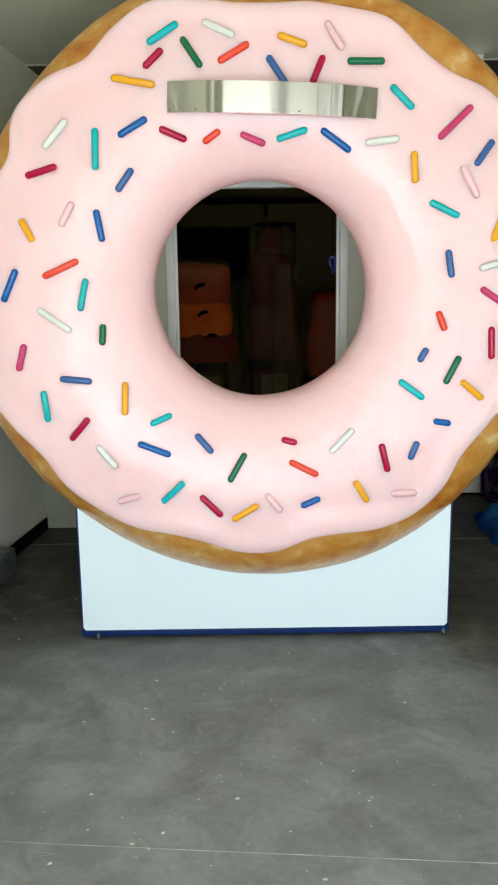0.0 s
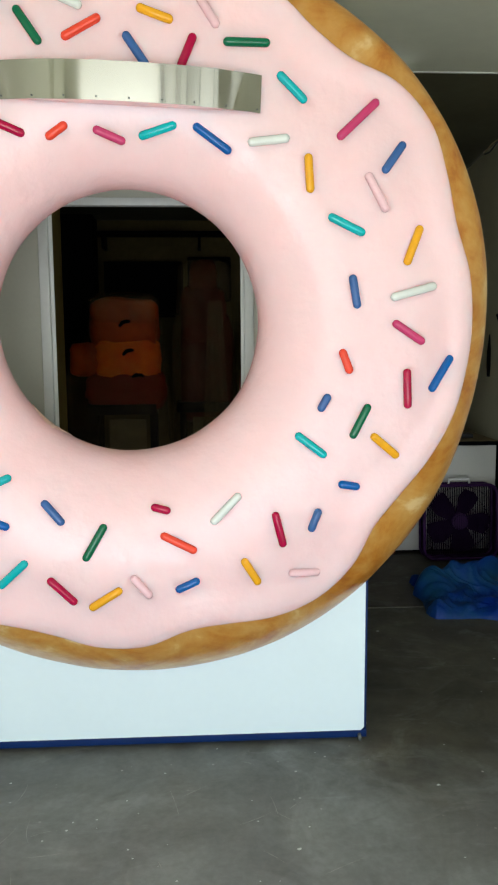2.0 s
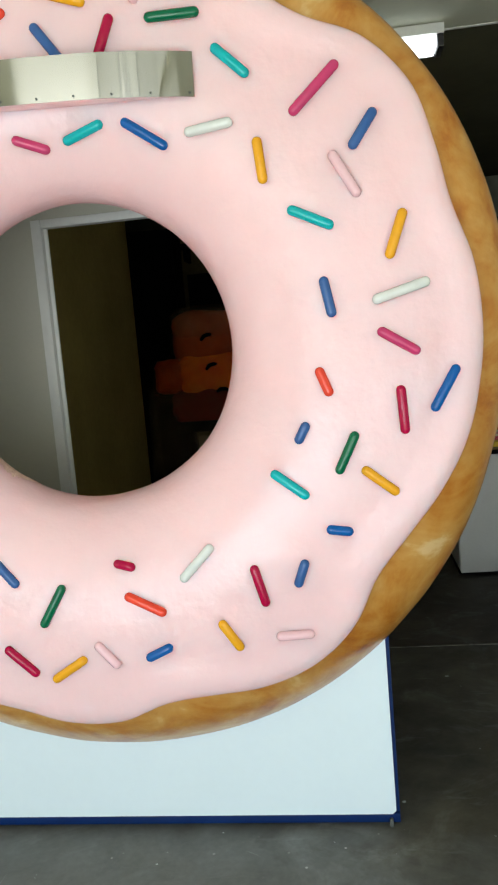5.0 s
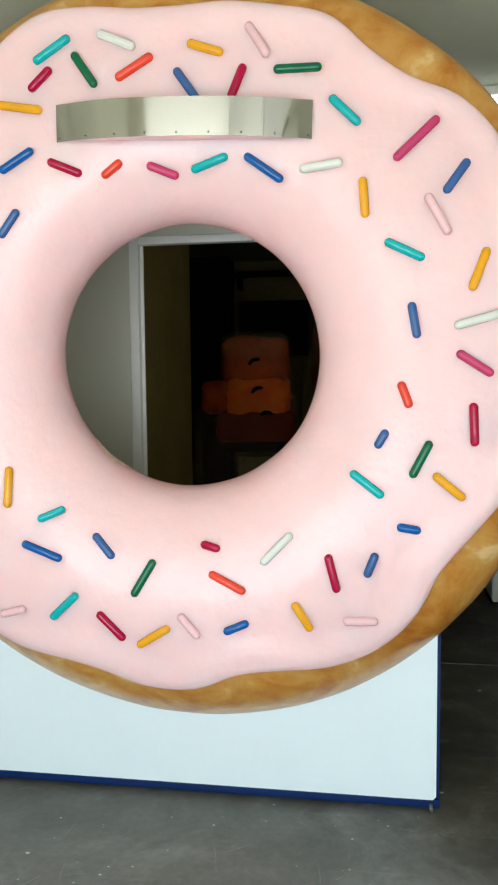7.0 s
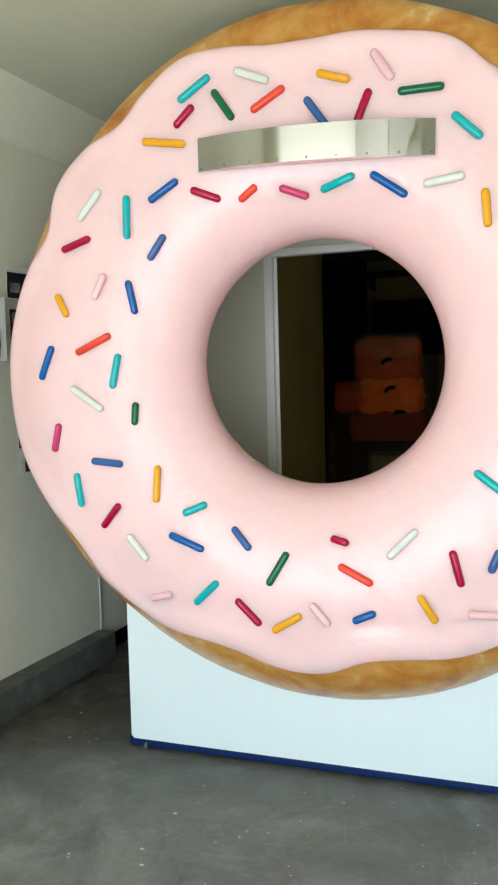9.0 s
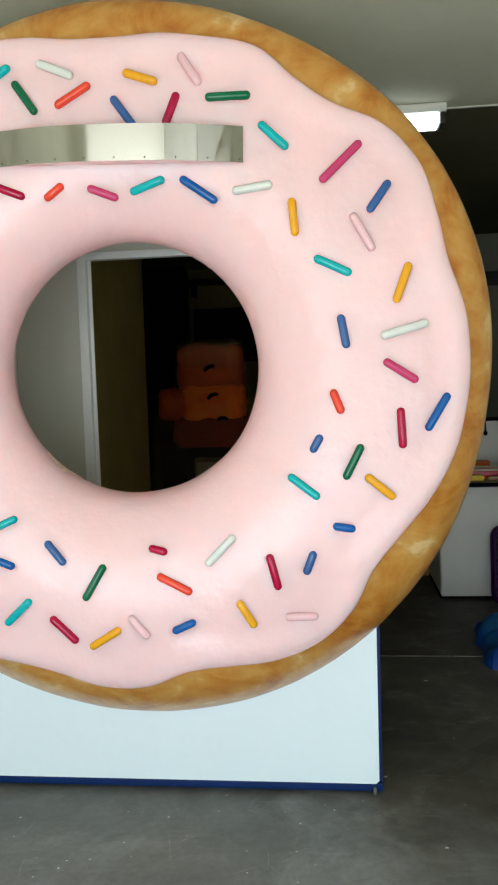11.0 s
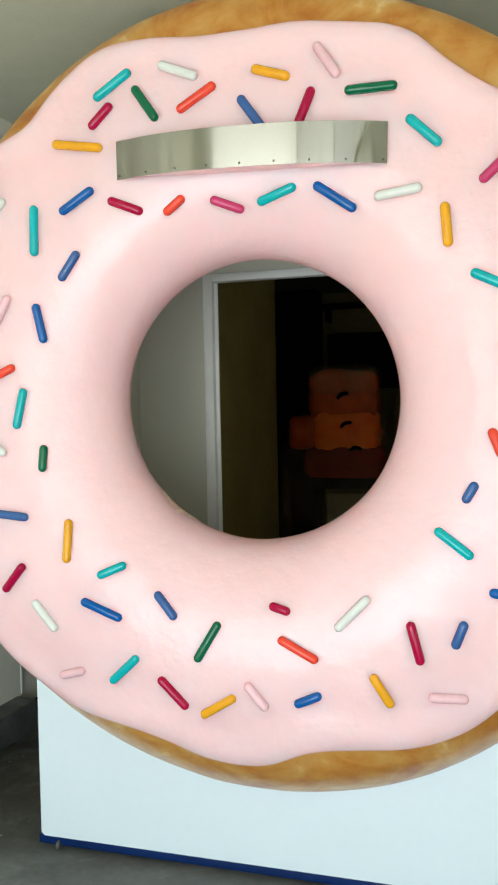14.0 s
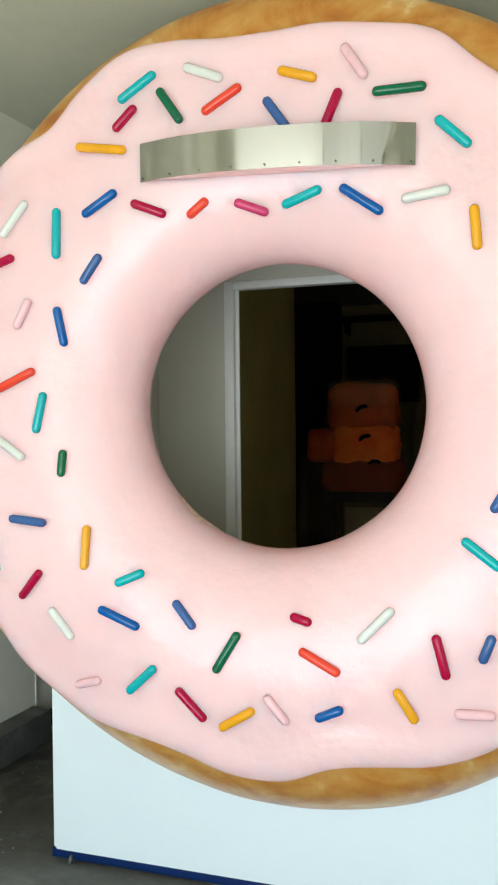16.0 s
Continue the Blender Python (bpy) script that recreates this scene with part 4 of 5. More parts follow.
part("hub", cyl(pose(0, -0.02, S + 0.02, 90), 0.058, 0.05, seg=24, bevel=0.006), PURPLE, fan)
part("handle", tube([(-0.075, 0, 2 * S + 0.02), (-0.07, 0, 2 * S + 0.055), (0.07, 0, 2 * S + 0.055), (0.075, 0, 2 * S + 0.02)], 0.009, 8), PAPER, fan, "white carrying handle")

# crumpled tarpaulin
tarp = bmesh.new()
G = 90
grid = []
for i in range(G + 1):
    row = []
    for j in range(G + 1):
        u, v = i / G * 2 - 1, j / G * 2 - 1
        warp = Vector((u * 1.2 + 0.6 * noise.noise(Vector((v * 1.3, u, 3))), v * 1.5 + 0.6 * noise.noise(Vector((u * 1.1, v, 8))), 0.7))
        near, second = noise.voronoi(warp * 0.62 + Vector((0.4, 1.1, 0)))[0][:2]
        swell = 0.5 + 0.5 * noise.noise(Vector((u * 1.1 + 4, v * 1.2, 2)))
        far = max(abs(u), abs(v))
        edge = (1 - far ** 5) ** 0.6 if far < 1 else 0.0
        back = math.exp(-((v - 0.42 - 0.25 * u) / 0.30) ** 2)
        fold = abs(math.sin(2.3 * u + 3.4 * v + 1.6 * noise.noise(Vector((u * 1.4, v * 1.4, 5)))))
        ridge = 1 - abs(2 * noise.noise(warp * 1.3 + Vector((3, 1, 4))))
        crease = 1 - abs(2 * noise.noise(warp * 3.1 + Vector((7, 2, 9))))
        h = edge * (0.01 + 0.05 * swell + 0.105 * back + 0.07 * (second - near) ** 0.9 + 0.02 * fold + 0.03 * ridge ** 2 + 0.009 * crease ** 2)
        x = 0.305 * u + 0.045 * noise.noise(Vector((v * 2.4, u, 9))) + 0.006 * noise.noise(Vector((v * 8, u, 1)))
        y = 0.35 * v + 0.05 * noise.noise(Vector((u * 2.2, v, 2))) + 0.006 * noise.noise(Vector((u * 8, v, 6)))
        row.append(tarp.verts.new((x, y, max(0.004, h))))
    grid.append(row)
for i in range(G):
    for j in range(G):
        tarp.faces.new((grid[i][j], grid[i + 1][j], grid[i + 1][j + 1], grid[i][j + 1]))
single("crumpled_tarpaulin", tarp, TARP, "crumpled blue plastic tarpaulin heaped on the floor", "tarpaulin", at=pose(1.815, 1.60, 0, 0, 0, -4), smooth=16)

# ---- tools on the side wall: local x off the wall is negative, y along it ----
def on_side(y, z, out=0.0):
    return SIDE @ pose(-out - 0.005, y - 1.42, z + 0.03, 0, 0, -90)


def hook(y, z):
    h = thing("wall_hook", "small white adhesive wall hook", "hook", "hooks on the tool wall", on_side(y, z))
    part("pad", blob(pose(0, -0.006, 0.016) @ Matrix.Diagonal((0.036, 0.014, 0.036, 1)), 2, 0.02, 3), PAPER, h, smooth=80)
    part("peg", tube([(0, -0.008, 0.008), (0, -0.03, 0.0)], 0.007, 8), PAPER, h, smooth=80)
    part("knob", blob(pose(0, -0.036, 0.0) @ Matrix.Diagonal((0.032, 0.026, 0.032, 1)), 4, 0.02, 3), PAPER, h, smooth=80)


hook(2.03, 1.99)
hook(1.95, 1.65)


def pliers(y, z, length, label):
    t = thing("pliers", label, "pliers", "hand tools on the wall", on_side(y, z, 0.012))
    for s in (-1, 1):
        part("handle", tube([(0, -0.03, 0), (s * 0.012, -0.03 + s * 0.012, -length * 0.35), (s * 0.01, -0.03 + s * 0.011, -length)], [0.008, 0.0115, 0.009], 8), BLACK, t)
        part("jaw", tube([(0, -0.03, 0), (s * 0.006, -0.03 + s * 0.012, length * 0.12), (s * 0.006, -0.03 + s * 0.02, length * 0.32)], [0.008, 0.006, 0.003], 6), DARK, t)


pliers(2.045, 1.82, 0.13, "black handled pliers hanging on the wall")
pliers(1.90, 1.54, 0.14, "black handled cutters hanging on the wall")


def bar_tool(name, label, category, y, z0, z1, width, mat, top=None, out=0.012):
    t = thing(name, label, category, "hand tools on the wall", on_side(y, z0, out))
    h = z1 - z0
    part("body", tube([(0, -0.012, 0), (width * 0.12, -0.014, h * 0.3), (0, -0.014, h * 0.7), (0, -0.012, h)], [width * 0.35, width * 0.5, width * 0.45, width * 0.25], 10), mat, t)
    if top:
        part("head", tube([(0, -0.012, h), (0, -0.012, h * 1.2)], [width * 0.28, width * 0.12], 8), top, t)
    return t


saw = thing("hacksaw", "small black framed hacksaw hanging on the wall", "saw", "hand tools on the wall", on_side(2.47, 1.645, 0.014))
part("frame", tube([(0.0, -0.056, 0.0), (0.0, -0.05, 0.1), (0.0, -0.044, 0.17), (0.0, -0.03, 0.19), (0.0, -0.012, 0.17), (0.0, -0.01, 0.02)], 0.008, 8), BLACK, saw)
part("grip", tube([(0.0, -0.07, 0.03), (0.0, -0.055, -0.005), (0.0, -0.02, -0.02)], [0.012, 0.018, 0.014], 8), BLACK, saw)
part("blade", tube([(0.0, -0.012, 0.02), (0.0, -0.03, 0.0)], 0.007, 6), DARK, saw)
bar_tool("caulking_gun", "orange and red caulking gun hanging on the wall", "caulking gun", 2.43, 1.40, 1.58, 0.05, ORANGE, RED)
bar_tool("steel_rule", "long dark steel rule hanging on the wall", "rule", 2.54, 1.19, 1.45, 0.018, DARK)
bar_tool("shears", "black handled shears hanging on the wall", "shears", 2.067, 1.37, 1.58, 0.078, BLACK, BLACK)
bar_tool("craft_knife", "red handled craft knife hanging on the wall", "knife", 2.12, 1.26, 1.36, 0.03, RED, DARK)
bag = thing("clear_bag", "clear plastic bag hanging on the wall", "bag", "hand tools on the wall", on_side(2.25, 1.17, 0.014))
part("bag_skin", blob(pose(0, -0.015, 0.13) @ Matrix.Diagonal((0.17, 0.03, 0.27, 1)), 3, 0.12, 3), CLEAR, bag, smooth=60)
bar_tool("wrecking_bar", "black wrecking bar hanging on the wall", "wrecking bar", 2.89, 1.23, 1.49, 0.03, BLACK, BLACK)
meter = thing("tape_measure", "grey tape measure hung on the wall", "tape measure", "hand tools on the wall", on_side(1.632, 1.59))
part("case", box(-0.03, 0.03, -0.04, 0.0, 0.0, 0.10, 0.012), GREY, meter)
part("dial", cyl(pose(0, -0.042, 0.055, 90), 0.02, 0.006, seg=20), CREAM, meter)
bar_tool("green_pencil", "thin green pencil stuck on the wall", "pencil", 1.51, 1.30, 1.44, 0.014, GREEN, CREAM, 0.004)
grinder = thing("angle_grinder", "black angle grinder hanging on the wall", "angle grinder", "hand tools on the wall", on_side(1.84, 1.03, 0.0))
part("guard", cyl(pose(0.0, -0.075, 0.075, 0, 90, 0), 0.06, 0.035, seg=32, bevel=0.008), BLACK, grinder)
part("disc", cyl(pose(0.022, -0.075, 0.075, 0, 90, 0), 0.05, 0.006, seg=32), GREY_BLACK, grinder, "dark grinding disc")
part("boss", cyl(pose(0.028, -0.075, 0.075, 0, 90, 0), 0.006, 0.008, seg=12), STEEL, grinder, "bright spindle nut")
part("body", tube([(0.0, -0.115, 0.185), (0.0, -0.08, 0.18), (0.0, -0.03, 0.182), (0.0, -0.012, 0.178)], [0.026, 0.03, 0.026, 0.018], 12), BLACK, grinder)
part("neck", tube([(0.0, -0.05, 0.17), (0.0, -0.055, 0.13)], [0.02, 0.024], 10), BLACK, grinder)
part("side_grip", tube([(0.0, -0.11, 0.03), (0.0, -0.145, -0.015), (0.0, -0.165, 0.0)], [0.016, 0.02, 0.013], 8), BLACK, grinder)
square = thing("try_square", "thin dark try square hanging on the wall", "try square", "hand tools on the wall", on_side(1.75, 1.05))
part("blade", box(-0.006, 0.006, -0.014, -0.008, 0.0, 0.26), DARK, square)
part("stock", box(-0.07, 0.01, -0.016, -0.004, -0.02, 0.0, 0.003), DARK, square)
bar_tool("glue_gun", "dark hand tool with yellow nozzle hanging on the wall", "tool", 3.66, 1.32, 1.48, 0.055, DARK, YELLOW)
bar_tool("screwdriver", "screwdriver with a red handle hanging on the wall", "screwdriver", 3.7, 1.52, 1.64, 0.05, YELLOW, RED)

# ---- wall of signs: things hang on the plane y = 1.42 ----
WY = 1.42
sign = thing("road_sign", "cream shield road sign with black lettering", "sign", at=pose(2.532, WY - 0.004, 2.482, 0, -14, 0))
half = [(0, -0.155), (0.05, -0.145), (0.10, -0.135), (0.14, -0.09), (0.142, -0.03), (0.118, 0.03), (0.122, 0.075), (0.142, 0.105), (0.108, 0.145), (0.06, 0.128), (0.0, 0.142)]
shield = [(-x, z) for x, z in reversed(half[1:])] + half
part("edge", plate(shield, 0.006), BLACK, sign, "black edge")
part("face", plate([(x * 0.93, z * 0.93) for x, z in shield], 0.0085), CREAM, sign, "cream face")
part("bar", box(-0.112, 0.112, -0.0096, -0.0086, 0.036, 0.041), BLACK, sign)
part("word", lettering("ROUTE", 0.056, pose(0, -0.0095, 0.078), bold=0.0016), BLACK, sign, "black word")
part("number", lettering("66", 0.178, pose(0, -0.0095, -0.052), bold=0.0045), BLACK, sign, "black number")
oval = thing("oval_sign", "red oval sign with a thin pale line", "sign", at=pose(2.745, WY - 0.003, 2.21))
ell = lambda k: [(k * 0.165 * math.cos(t * math.tau / 40), k * 0.105 * math.sin(t * math.tau / 40)) for t in range(40)]
part("back", plate(ell(1.0), 0.006), RED, oval, "red outer edge")
part("rim", plate(ell(0.94), 0.009), CREAM, oval, "thin pale line")
part("face", plate(ell(0.91), 0.011), RED, oval, "red face")


def cap(x, z, w, h, label):
    c = thing("cap", label, "cap", "caps on the wall", pose(x, WY, z))
    part("crown", blob(pose(0, -0.035, 0.012) @ Matrix.Diagonal((w, 0.085, h, 1)), x, 0.05, 3), BLACK, c, smooth=70)
    part("peak", blob(pose(0, -0.05, -h * 0.28) @ Matrix.Diagonal((w * 0.7, 0.10, h * 0.3, 1)), x + 1, 0.03, 3), BLACK, c, smooth=70)
    part("badge", plate([(-0.02, 0.0), (0.02, 0.004), (0.024, 0.012), (-0.016, 0.01)], 0.002, pose(0, -0.078, 0.02)), WOOD, c, "brown badge")


cap(2.304, 1.794, 0.115, 0.125, "small black cap hanging on the wall")
cap(2.502, 1.763, 0.178, 0.205, "large black cap hanging on the wall")
level = thing("spirit_level", "wooden spirit level with three vials", "spirit level", at=pose(2.256, WY - 0.002, 1.292, 0, 0.4, 0))
part("bar", box(-0.034, 0.034, -0.024, 0, 0, 0.405, 0.003), PALE_WOOD, level)
for z in (0.07, 0.20, 0.335):
    v = part("vial_frame", box(-0.021, 0.021, -0.027, -0.0245, z - 0.021, z + 0.021, 0.001), BLACK, level, "black vial frame")
    part("vial", cyl(pose(0, -0.0285, z, 90), 0.012, 0.003, seg=16), CREAM, v, "pale vial")
for z in (0.135, 0.268):
    part("window", box(-0.016, 0.016, -0.0262, -0.0245, z - 0.022, z + 0.022, 0.002), PAPER, level, "pale slot")
disc = thing("red_disc", "red sanding disc with a steel centre", "disc", at=pose(2.363, WY - 0.002, 1.595))
part("disc_body", lathe([(0.012, 0), (0.06, 0), (0.062, 0.006), (0.058, 0.012), (0.012, 0.016)], pose(0, 0, 0, 90)), RED, disc)
part("centre", cyl(pose(0, -0.012, 0, 90), 0.012, 0.012, seg=18), CHROME, disc)
single("tape_roll", lathe([(0.038, 0), (0.072, 0), (0.072, 0.045), (0.038, 0.045), (0.038, 0)], pose(0, 0, 0, 90)), TAPE, "roll of pale grey masking tape", "tape", at=pose(2.379, WY - 0.002, 1.387))
helmet = thing("red_helmet", "glossy red safety helmet on the wall", "helmet", at=pose(2.72, WY, 1.612))
part("dome", blob(pose(0, -0.06, 0) @ Matrix.Diagonal((0.25, 0.24, 0.33, 1)), 8, 0.02, 4), RED, helmet, smooth=80)
part("swirl", tube([(0.05 + 0.055 * math.cos(a * 0.35), -0.185, 0.01 + 0.055 * math.sin(a * 0.35)) for a in range(3, 15)], 0.006, 6), PAPER, helmet, "white curved stripe")
mask = thing("respirator", "grey respirator with pink filters hung by its straps", "respirator", at=pose(2.612, WY, 1.225))
part("face_piece", blob(pose(0, -0.06, 0.02) @ Matrix.Diagonal((0.11, 0.10, 0.13, 1)), 5, 0.1, 3), GREY, mask, smooth=70)
for s in (-1, 1):
    f = part("filter", cyl(pose(s * 0.055, -0.075, -0.015, 70, 0, s * 35), 0.042, 0.028, seg=24, bevel=0.006), PINK, mask, "pink round filter")
    part("filter_rim", cyl(pose(s * 0.045, -0.066, -0.013, 70, 0, s * 35), 0.044, 0.006, seg=24), YELLOW, f, "yellow rim")
    part("strap", tube([(s * 0.04, -0.03, 0.06), (s * 0.05, -0.02, 0.2), (s * 0.03, -0.02, 0.36), (0.0, -0.025, 0.47)], 0.006, 6), BLACK, mask, "black strap")
    part("strap", tube([(s * 0.06, -0.03, 0.04), (s * 0.075, -0.02, 0.22), (-0.02 + s * 0.03, -0.02, 0.44)], 0.005, 6), GREY, mask, "grey strap")
paddle = plate([(-0.026, 0), (0.026, 0), (0.03, 0.02), (0.028, 0.24), (0.014, 0.27), (0.012, 0.40), (-0.012, 0.40), (-0.014, 0.27), (-0.028, 0.24), (-0.03, 0.02)], 0.008, bevel=0.002)
single("stirring_paddle", paddle, PALE_WOOD, "pale wooden stirring paddle on the wall", "paddle", at=pose(2.53, WY - 0.002, 1.068))

# leaning sheet, bracket, box on the floor
sheet = thing("acrylic_strip", "tall strip of acrylic with printed blue masking film", "acrylic sheet", at=pose(2.18, 1.31, 0.0, -5.0, 0.2, 0))
part("sheet_body", box(-0.055, 0.055, -0.006, 0, 0, 0.9), BLUE_FILM, sheet)
for k in range(5):
    for j in range(2):
        z = 0.07 + k * 0.19 - j * 0.012
        s = -0.02 if k % 2 == 0 else 0.028
        part("film_mark", plate([(s - 0.022, z - 0.022), (s - 0.014, z - 0.022), (s + 0.022, z + 0.02), (s + 0.014, z + 0.02)], 0.0006, pose(0, -0.0062, j * 0.02)), FILM_INK, sheet, "blue printed mark")
for k, dx in enumerate((-0.008, 0.004, -0.004)):
    part("ink_mark", plate([(-0.014 + dx, 0), (0.004 + dx, 0.004), (0.008 + dx, 0.016), (-0.002 + dx, 0.012)], 0.0006, pose(0.008, -0.0062, 0.80 + k * 0.03)), BLACK, sheet, "black handwritten mark")
single("black_panel", box(2.098, 2.70, 1.03, 1.075, 0.0, 0.315, 0.008), BLACK, "low black board standing on the floor", "board")
brk = thing("bent_bracket", "bent chrome and black metal bracket against the wall", "bracket")
part("lower_arm", box(-0.028, 0.028, -0.02, 0.02, -0.312, 0.36, 0.006, m=pose(2.362, 1.2, 0.316, 0, 7, 0)), CHROME, brk)
part("black_sleeve", box(-0.03, 0.03, -0.024, 0.024, 0.09, 0.34, 0.006, m=pose(2.362, 1.2, 0.316, 0, 7, 0)), BLACK, brk, "black sleeve")
part("upper_arm", box(-0.026, 0.026, -0.02, 0.02, 0.0, 0.14, 0.006, m=pose(2.405, 1.2, 0.655, 0, -30, 0)), CHROME, brk)

# ---- far end: wrapped props in the dark ----
def block(m, seed, rough=0.08, power=5.0):
    """A soft box with rounded, uneven sides, one metre across before the pose m."""
    bm = bmesh.new()
    bmesh.ops.create_icosphere(bm, subdivisions=4, radius=1.0)
    off = Vector((seed * 2.7, seed * 1.9, seed * 0.7))
    for v in bm.verts:
        d = v.co.normalized()
        v.co = d * 0.5 / sum(abs(c) ** power for c in d) ** (1 / power)
        v.co *= 1 + rough * noise.noise(v.co * 4 + off) + rough * 0.5 * noise.noise(v.co * 11 + off)
    bmesh.ops.transform(bm, matrix=m, verts=bm.verts)
    return bm


def draped(w, h, z0, seed, left):
    """Loose plastic pulled over a stack: flat over the top, flared at the shoulder, folded towards the floor."""
    bm = bmesh.new()
    rows = []
    for zs, l, r, d in ((-0.42, 0.88, 0.62, 0.46), (-0.2, 0.84, 0.61, 0.45), (0.0, 0.8, 0.6, 0.44), (0.2, 0.77, 0.58, 0.43), (0.4, 0.76, 0.56, 0.43), (0.48, 0.74, 0.56, 0.42), (0.56, 0.6, 0.54, 0.41), (0.62, 0.5, 0.53, 0.4), (0.8, 0.48, 0.51, 0.39), (0.97, 0.47, 0.5, 0.38), (1.02, 0.38, 0.4, 0.3), (1.04, 0.1, 0.1, 0.08)):
        l = min(l, left)
        ring = []
        for i in range(80):
            a = i * math.tau / 80
            c, q = math.cos(a), math.sin(a)
            k = 1 / (abs(c) ** 5 + abs(q) ** 5) ** 0.2
            fold = 1 + 0.09 * (1.1 - zs) * noise.noise(Vector((c * 5 + seed, q * 5, zs * 1.2))) + 0.04 * noise.noise(Vector((c * 14, q * 14 + seed, zs * 3)))
            ring.append(bm.verts.new((((r - l) / 2 + (l + r) / 2 * c * k * fold) * w, d * q * k * fold * w, z0 + (zs + 0.02 * noise.noise(Vector((c * 3, q * 3, seed)))) * h)))
        rows.append(ring)
    for a, b in zip(rows, rows[1:]):
        for i in range(80):
            bm.faces.new((a[i], a[(i + 1) % 80], b[(i + 1) % 80], b[i]))
    bm.faces.new(rows[-1])
    return bm


def wrapped(x, y, w, h, z0, seed, masses, label, tapes=(), left=0.56):
    """A prop of stacked foam masses (paint, x, z, width, height as shares of the whole) in loose plastic on a dark stand."""
    t = thing("wrapped_prop", label, "wrapped prop", "wrapped props at the far end", pose(x, y, 0))
    for i, (paint, fx, fz, fw, fh) in enumerate(masses):
        part("foam_mass", block(pose(fx * w, -0.02 * (i % 2), z0 + fz * h) @ Matrix.Diagonal((w * fw, w * 0.6, h * fh * 1.62, 1)), seed + i, 0.1, 5.0), paint, t, smooth=70)
    part("plastic_wrap", draped(w, h, z0, seed, left), PLASTIC, t, "loose clear plastic wrap", smooth=40)
    if tapes:
        part("plastic_hood", block(pose(0.01, -0.02, z0 + h * 0.88) @ Matrix.Diagonal((w * 0.9, w * 0.7, h * 0.26, 1)), seed + 5, 0.1, 7.0), HOOD, t, "milky folded plastic hood", smooth=30)
    for k, (tx, tz) in enumerate(tapes):
        tape = tube([(-0.06, 0, -0.02), (-0.02, -0.004, 0.014), (0.03, 0, 0.02), (0.06, 0.004, 0.012)], [0.014, 0.022, 0.02, 0.012], 6)
        bmesh.ops.transform(tape, matrix=pose(tx * w, -w * 0.47, z0 + h * tz, 0, (-10, -8, 12)[k], 0), verts=tape.verts)
        part("tape_strip", tape, BLACK, t, "black tape")
    part("stand_top", box(-w * 0.5, w * 0.45, -0.25, 0.25, z0 - 0.10, z0 + 0.01, 0.004), BLACK, t, "dark stand")
    for sx in (-1, 1):
        for sy in (-1, 1):
            part("stand_leg", box(sx * w * 0.4 - 0.03, sx * w * 0.4 + 0.03, sy * 0.2 - 0.03, sy * 0.2 + 0.03, 0, z0 - 0.10), BLACK, t)
    part("stand_panel", box(-w * 0.22, w * 0.30, -0.17, -0.15, 0.0, z0 - 0.16), STAND, t, "dull tan stand panel")


STAND = material("stand_board", (0.16, 0.125, 0.06), 0.7, vary=0.3, gloss=0.1)
wrapped(-0.62, 5.8, 0.76, 1.15, 0.86, 1, [(DULL_ORANGE, 0.01, 0.75, 0.94, 0.29), (RED_ORANGE, 0.05, 0.42, 0.9, 0.25), (DULL_ORANGE, -0.54, 0.42, 0.44, 0.19), (DEEP_RED, 0.02, 0.13, 1.1, 0.24)], "orange foam figure wrapped in clear plastic on a stand", ((0.055, 0.748), (0.095, 0.49), (0.22, 0.272)), 0.9)
wrapped(0.24, 6.0, 0.6, 1.5, 0.86, 4, [(DARK_RED, 0.0, 0.86, 0.5, 0.22), (DARK_RED, 0.0, 0.62, 0.8, 0.28), (DARK_RED, 0.05, 0.25, 0.95, 0.5)], "dark red draped figure wrapped in clear plastic")
wrapped(0.95, 5.7, 0.66, 0.85, 0.7, 7, [(DEEP_RED, 0.0, 0.78, 0.8, 0.4), (DEEP_RED, 0.0, 0.3, 0.95, 0.6)], "dark red prop wrapped in clear plastic")
def hanging(x, y, z0, height, width, label):
    """A thin plastic sheet hanging in folds, gathered at its top."""
    bm = bmesh.new()
    cols = []
    for i in range(31):
        u = i / 30
        cols.append([bm.verts.new((width * (u - 0.5) * (1.0 - 0.6 * z), (0.05 * math.sin(u * 23) + 0.02 * math.sin(u * 51)) * (1.15 - z), z * height)) for z in (0.0, 0.2, 0.4, 0.6, 0.8, 1.0)])
    for a, b in zip(cols, cols[1:]):
        for k in range(5):
            bm.faces.new((a[k], b[k], b[k + 1], a[k + 1]))
    bmesh.ops.solidify(bm, geom=bm.faces[:], thickness=0.004)
    single("hanging_sheet", bm, DRAPE, label, "sheet", "plastic sheets at the far end", at=pose(x, y, z0), smooth=60)


hanging(0.36, 5.40, 0.0, 1.95, 0.34, "pale plastic sheet hanging in folds to the floor")
hanging(-1.16, 5.3, 0.0, 1.25, 0.15, "milky plastic sheet hanging beside the orange prop")
shelf = thing("high_shelf", "dark shelf across the far wall", "shelf")
part("board", box(-0.98, 1.34, 6.35, 6.69, 2.755, 2.785), BLACK, shelf)
for x in (-0.9, 0.2, 1.2):
    part("bracket", box(x - 0.015, x + 0.015, 6.4, 6.69, 2.6, 2.754), BLACK, shelf)
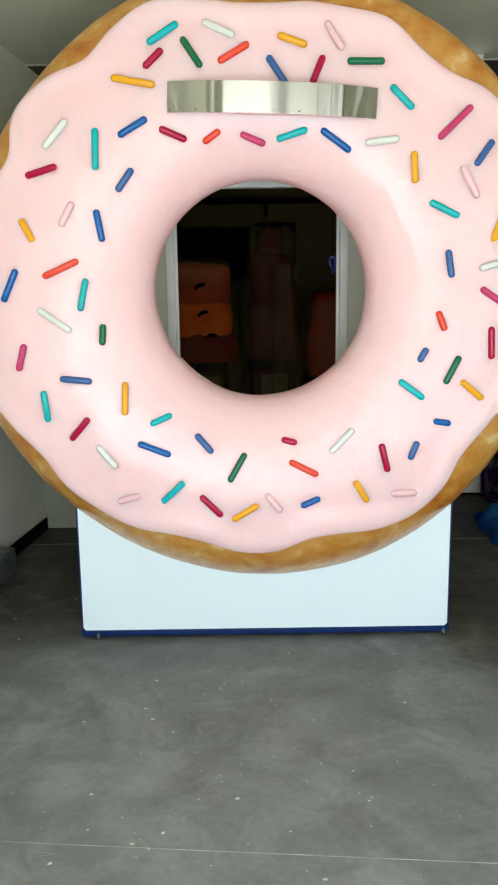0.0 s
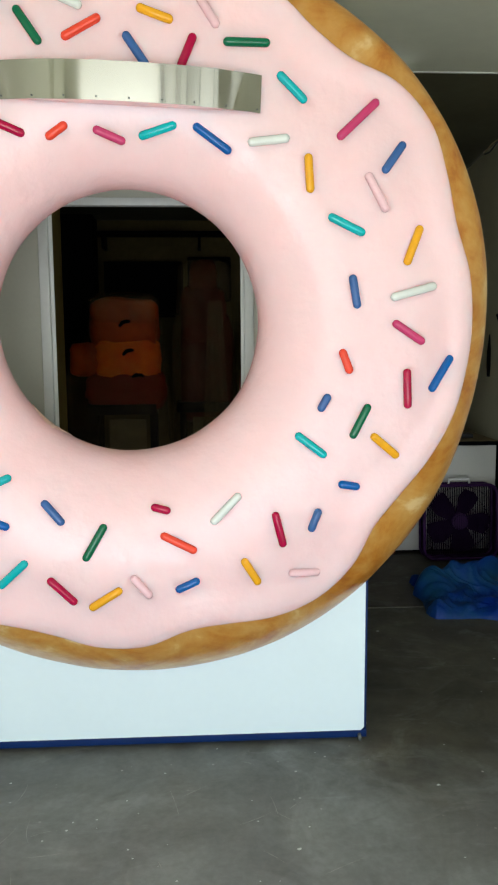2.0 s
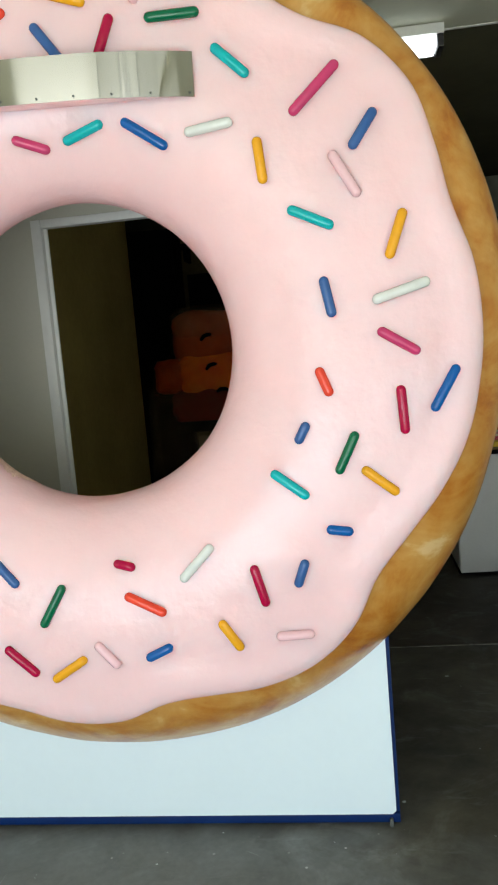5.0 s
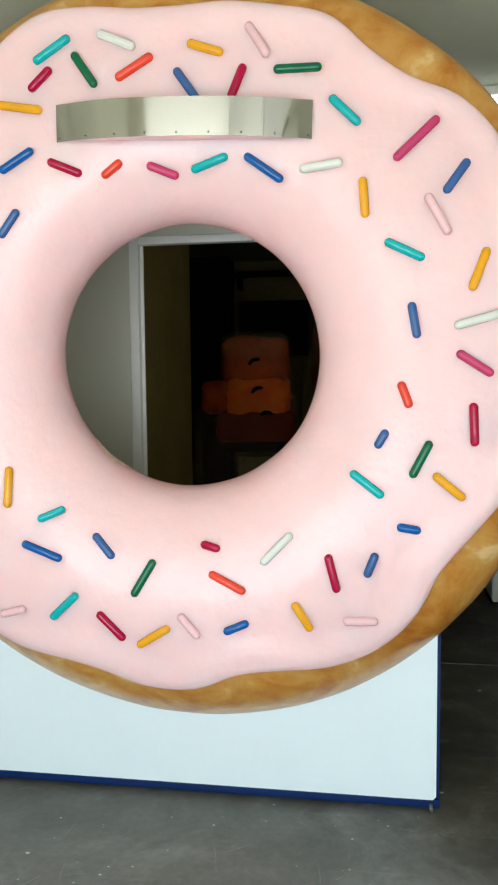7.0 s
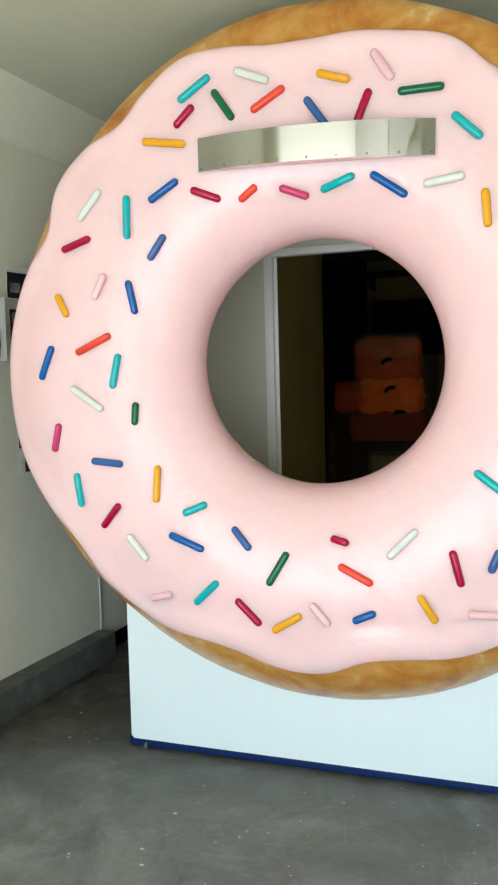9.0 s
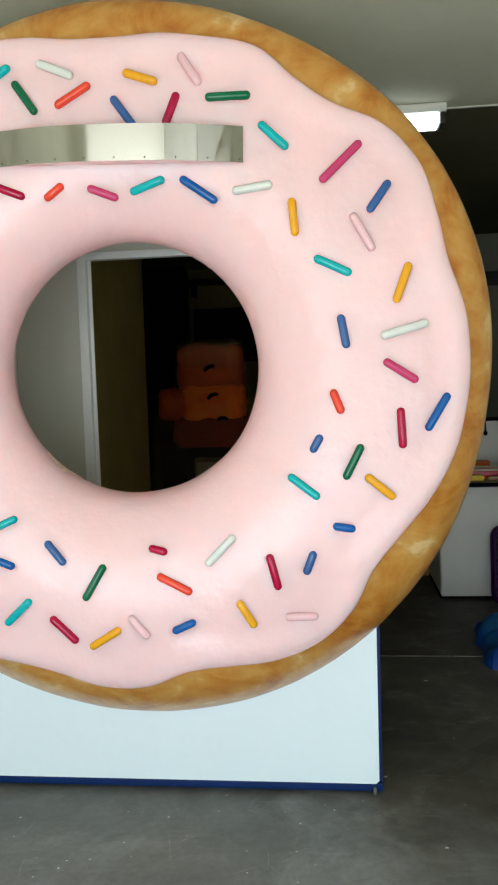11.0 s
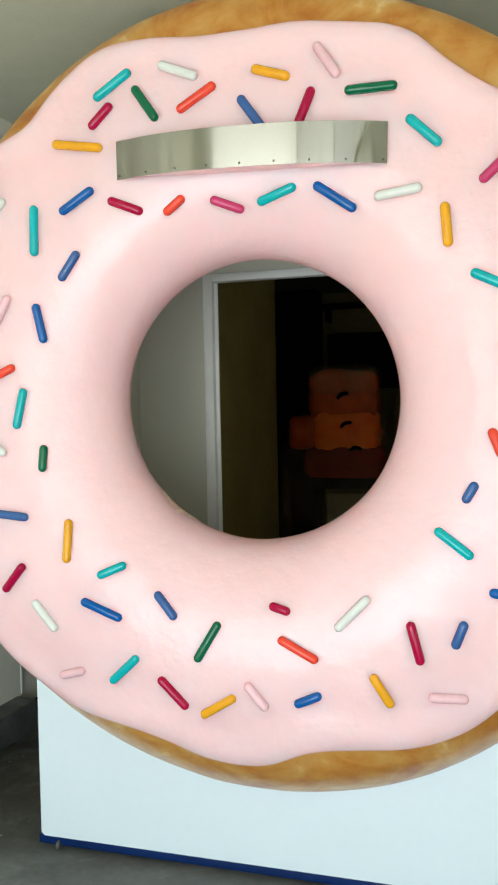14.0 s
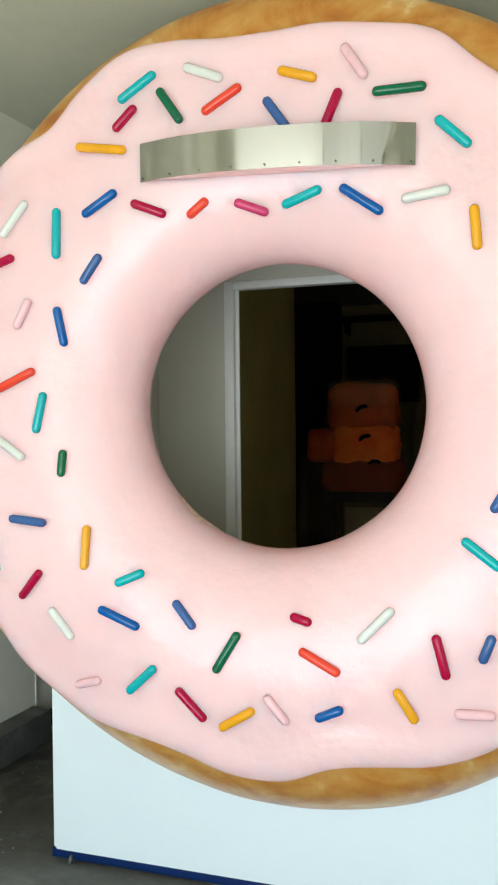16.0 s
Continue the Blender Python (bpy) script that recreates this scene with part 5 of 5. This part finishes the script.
for x, w, z, h in ((-0.9, 0.9, 1.85, 0.6), (0.06, 0.5, 2.0, 0.5)):
    crate = thing("dark_box", "dark box on a bracket at the far wall", "box")
    part("box_body", box(x, x + w, 6.42, 6.66, z, z + h, 0.01), BLACK, crate)
    part("bracket", box(x + 0.1, x + w - 0.1, 6.64, 6.695, z - 0.03, z - 0.001), BLACK, crate)
toy = thing("blue_toy", "small blue plastic ornament hanging at the far end", "ornament", at=pose(0.885, 5.3, 1.88))
part("ring", tube([(0.03 * math.cos(a * math.tau / 16), 0, 0.09 + 0.05 * math.sin(a * math.tau / 16)) for a in range(16)], 0.02, 6, True), BLUE_TOY, toy)
part("cord", tube([(0.0, 0, 0.15), (0.0, 0, TOP + 0.012 - 1.9)], 0.003, 6), BLACK, toy, "thin black cord")
part("tail", tube([(0.0, 0, 0.03), (0.02, 0, 0.0), (0.0, 0, -0.03)], 0.016, 6), BLUE_TOY, toy)

specks = bmesh.new()
rng = random.Random(5)
for k in range(210):
    x, y = (rng.uniform(-1.3, 2.2), rng.uniform(-2.2, 1.3)) if k % 2 else (rng.gauss(-0.25, 0.45), rng.gauss(-1.1, 0.45))
    r = rng.choice((0.0015, 0.002, 0.002, 0.003, 0.003, 0.004, 0.007))
    ring = [specks.verts.new((x + r * rng.uniform(0.5, 1.2) * math.cos(a * math.tau / 7) * 1.3, y + r * rng.uniform(0.5, 1.2) * math.sin(a * math.tau / 7), 0.0052)) for a in range(7)]
    specks.faces.new(ring)
tagged(linked("paint_specks", specks, SPECK, 0), "small white paint drips on the concrete floor", "paint specks", kind="stuff")

scratches = bmesh.new()
for k in range(50):
    x, y = rng.gauss(-0.1, 0.6), rng.gauss(-0.95, 0.5)
    turn, length, bow = rng.uniform(0, math.pi), rng.uniform(0.03, 0.16), rng.uniform(-0.3, 0.3)
    left, right = [], []
    for i in range(7):
        u = i / 6
        px, py = x + length * u * math.cos(turn + bow * u), y + length * u * math.sin(turn + bow * u)
        w = 0.0009 * math.sin(math.pi * (0.08 + 0.84 * u)) * rng.uniform(0.5, 1.3)
        left.append(scratches.verts.new((px - w * math.sin(turn), py + w * math.cos(turn), 0.0056)))
        right.append(scratches.verts.new((px + w * math.sin(turn), py - w * math.cos(turn), 0.0056)))
    for i in range(6):
        scratches.faces.new((left[i], left[i + 1], right[i + 1], right[i]))
tagged(linked("floor_scratches", scratches, SCRATCH, 0), "thin pale scratches in the concrete floor", "scratches", kind="stuff")
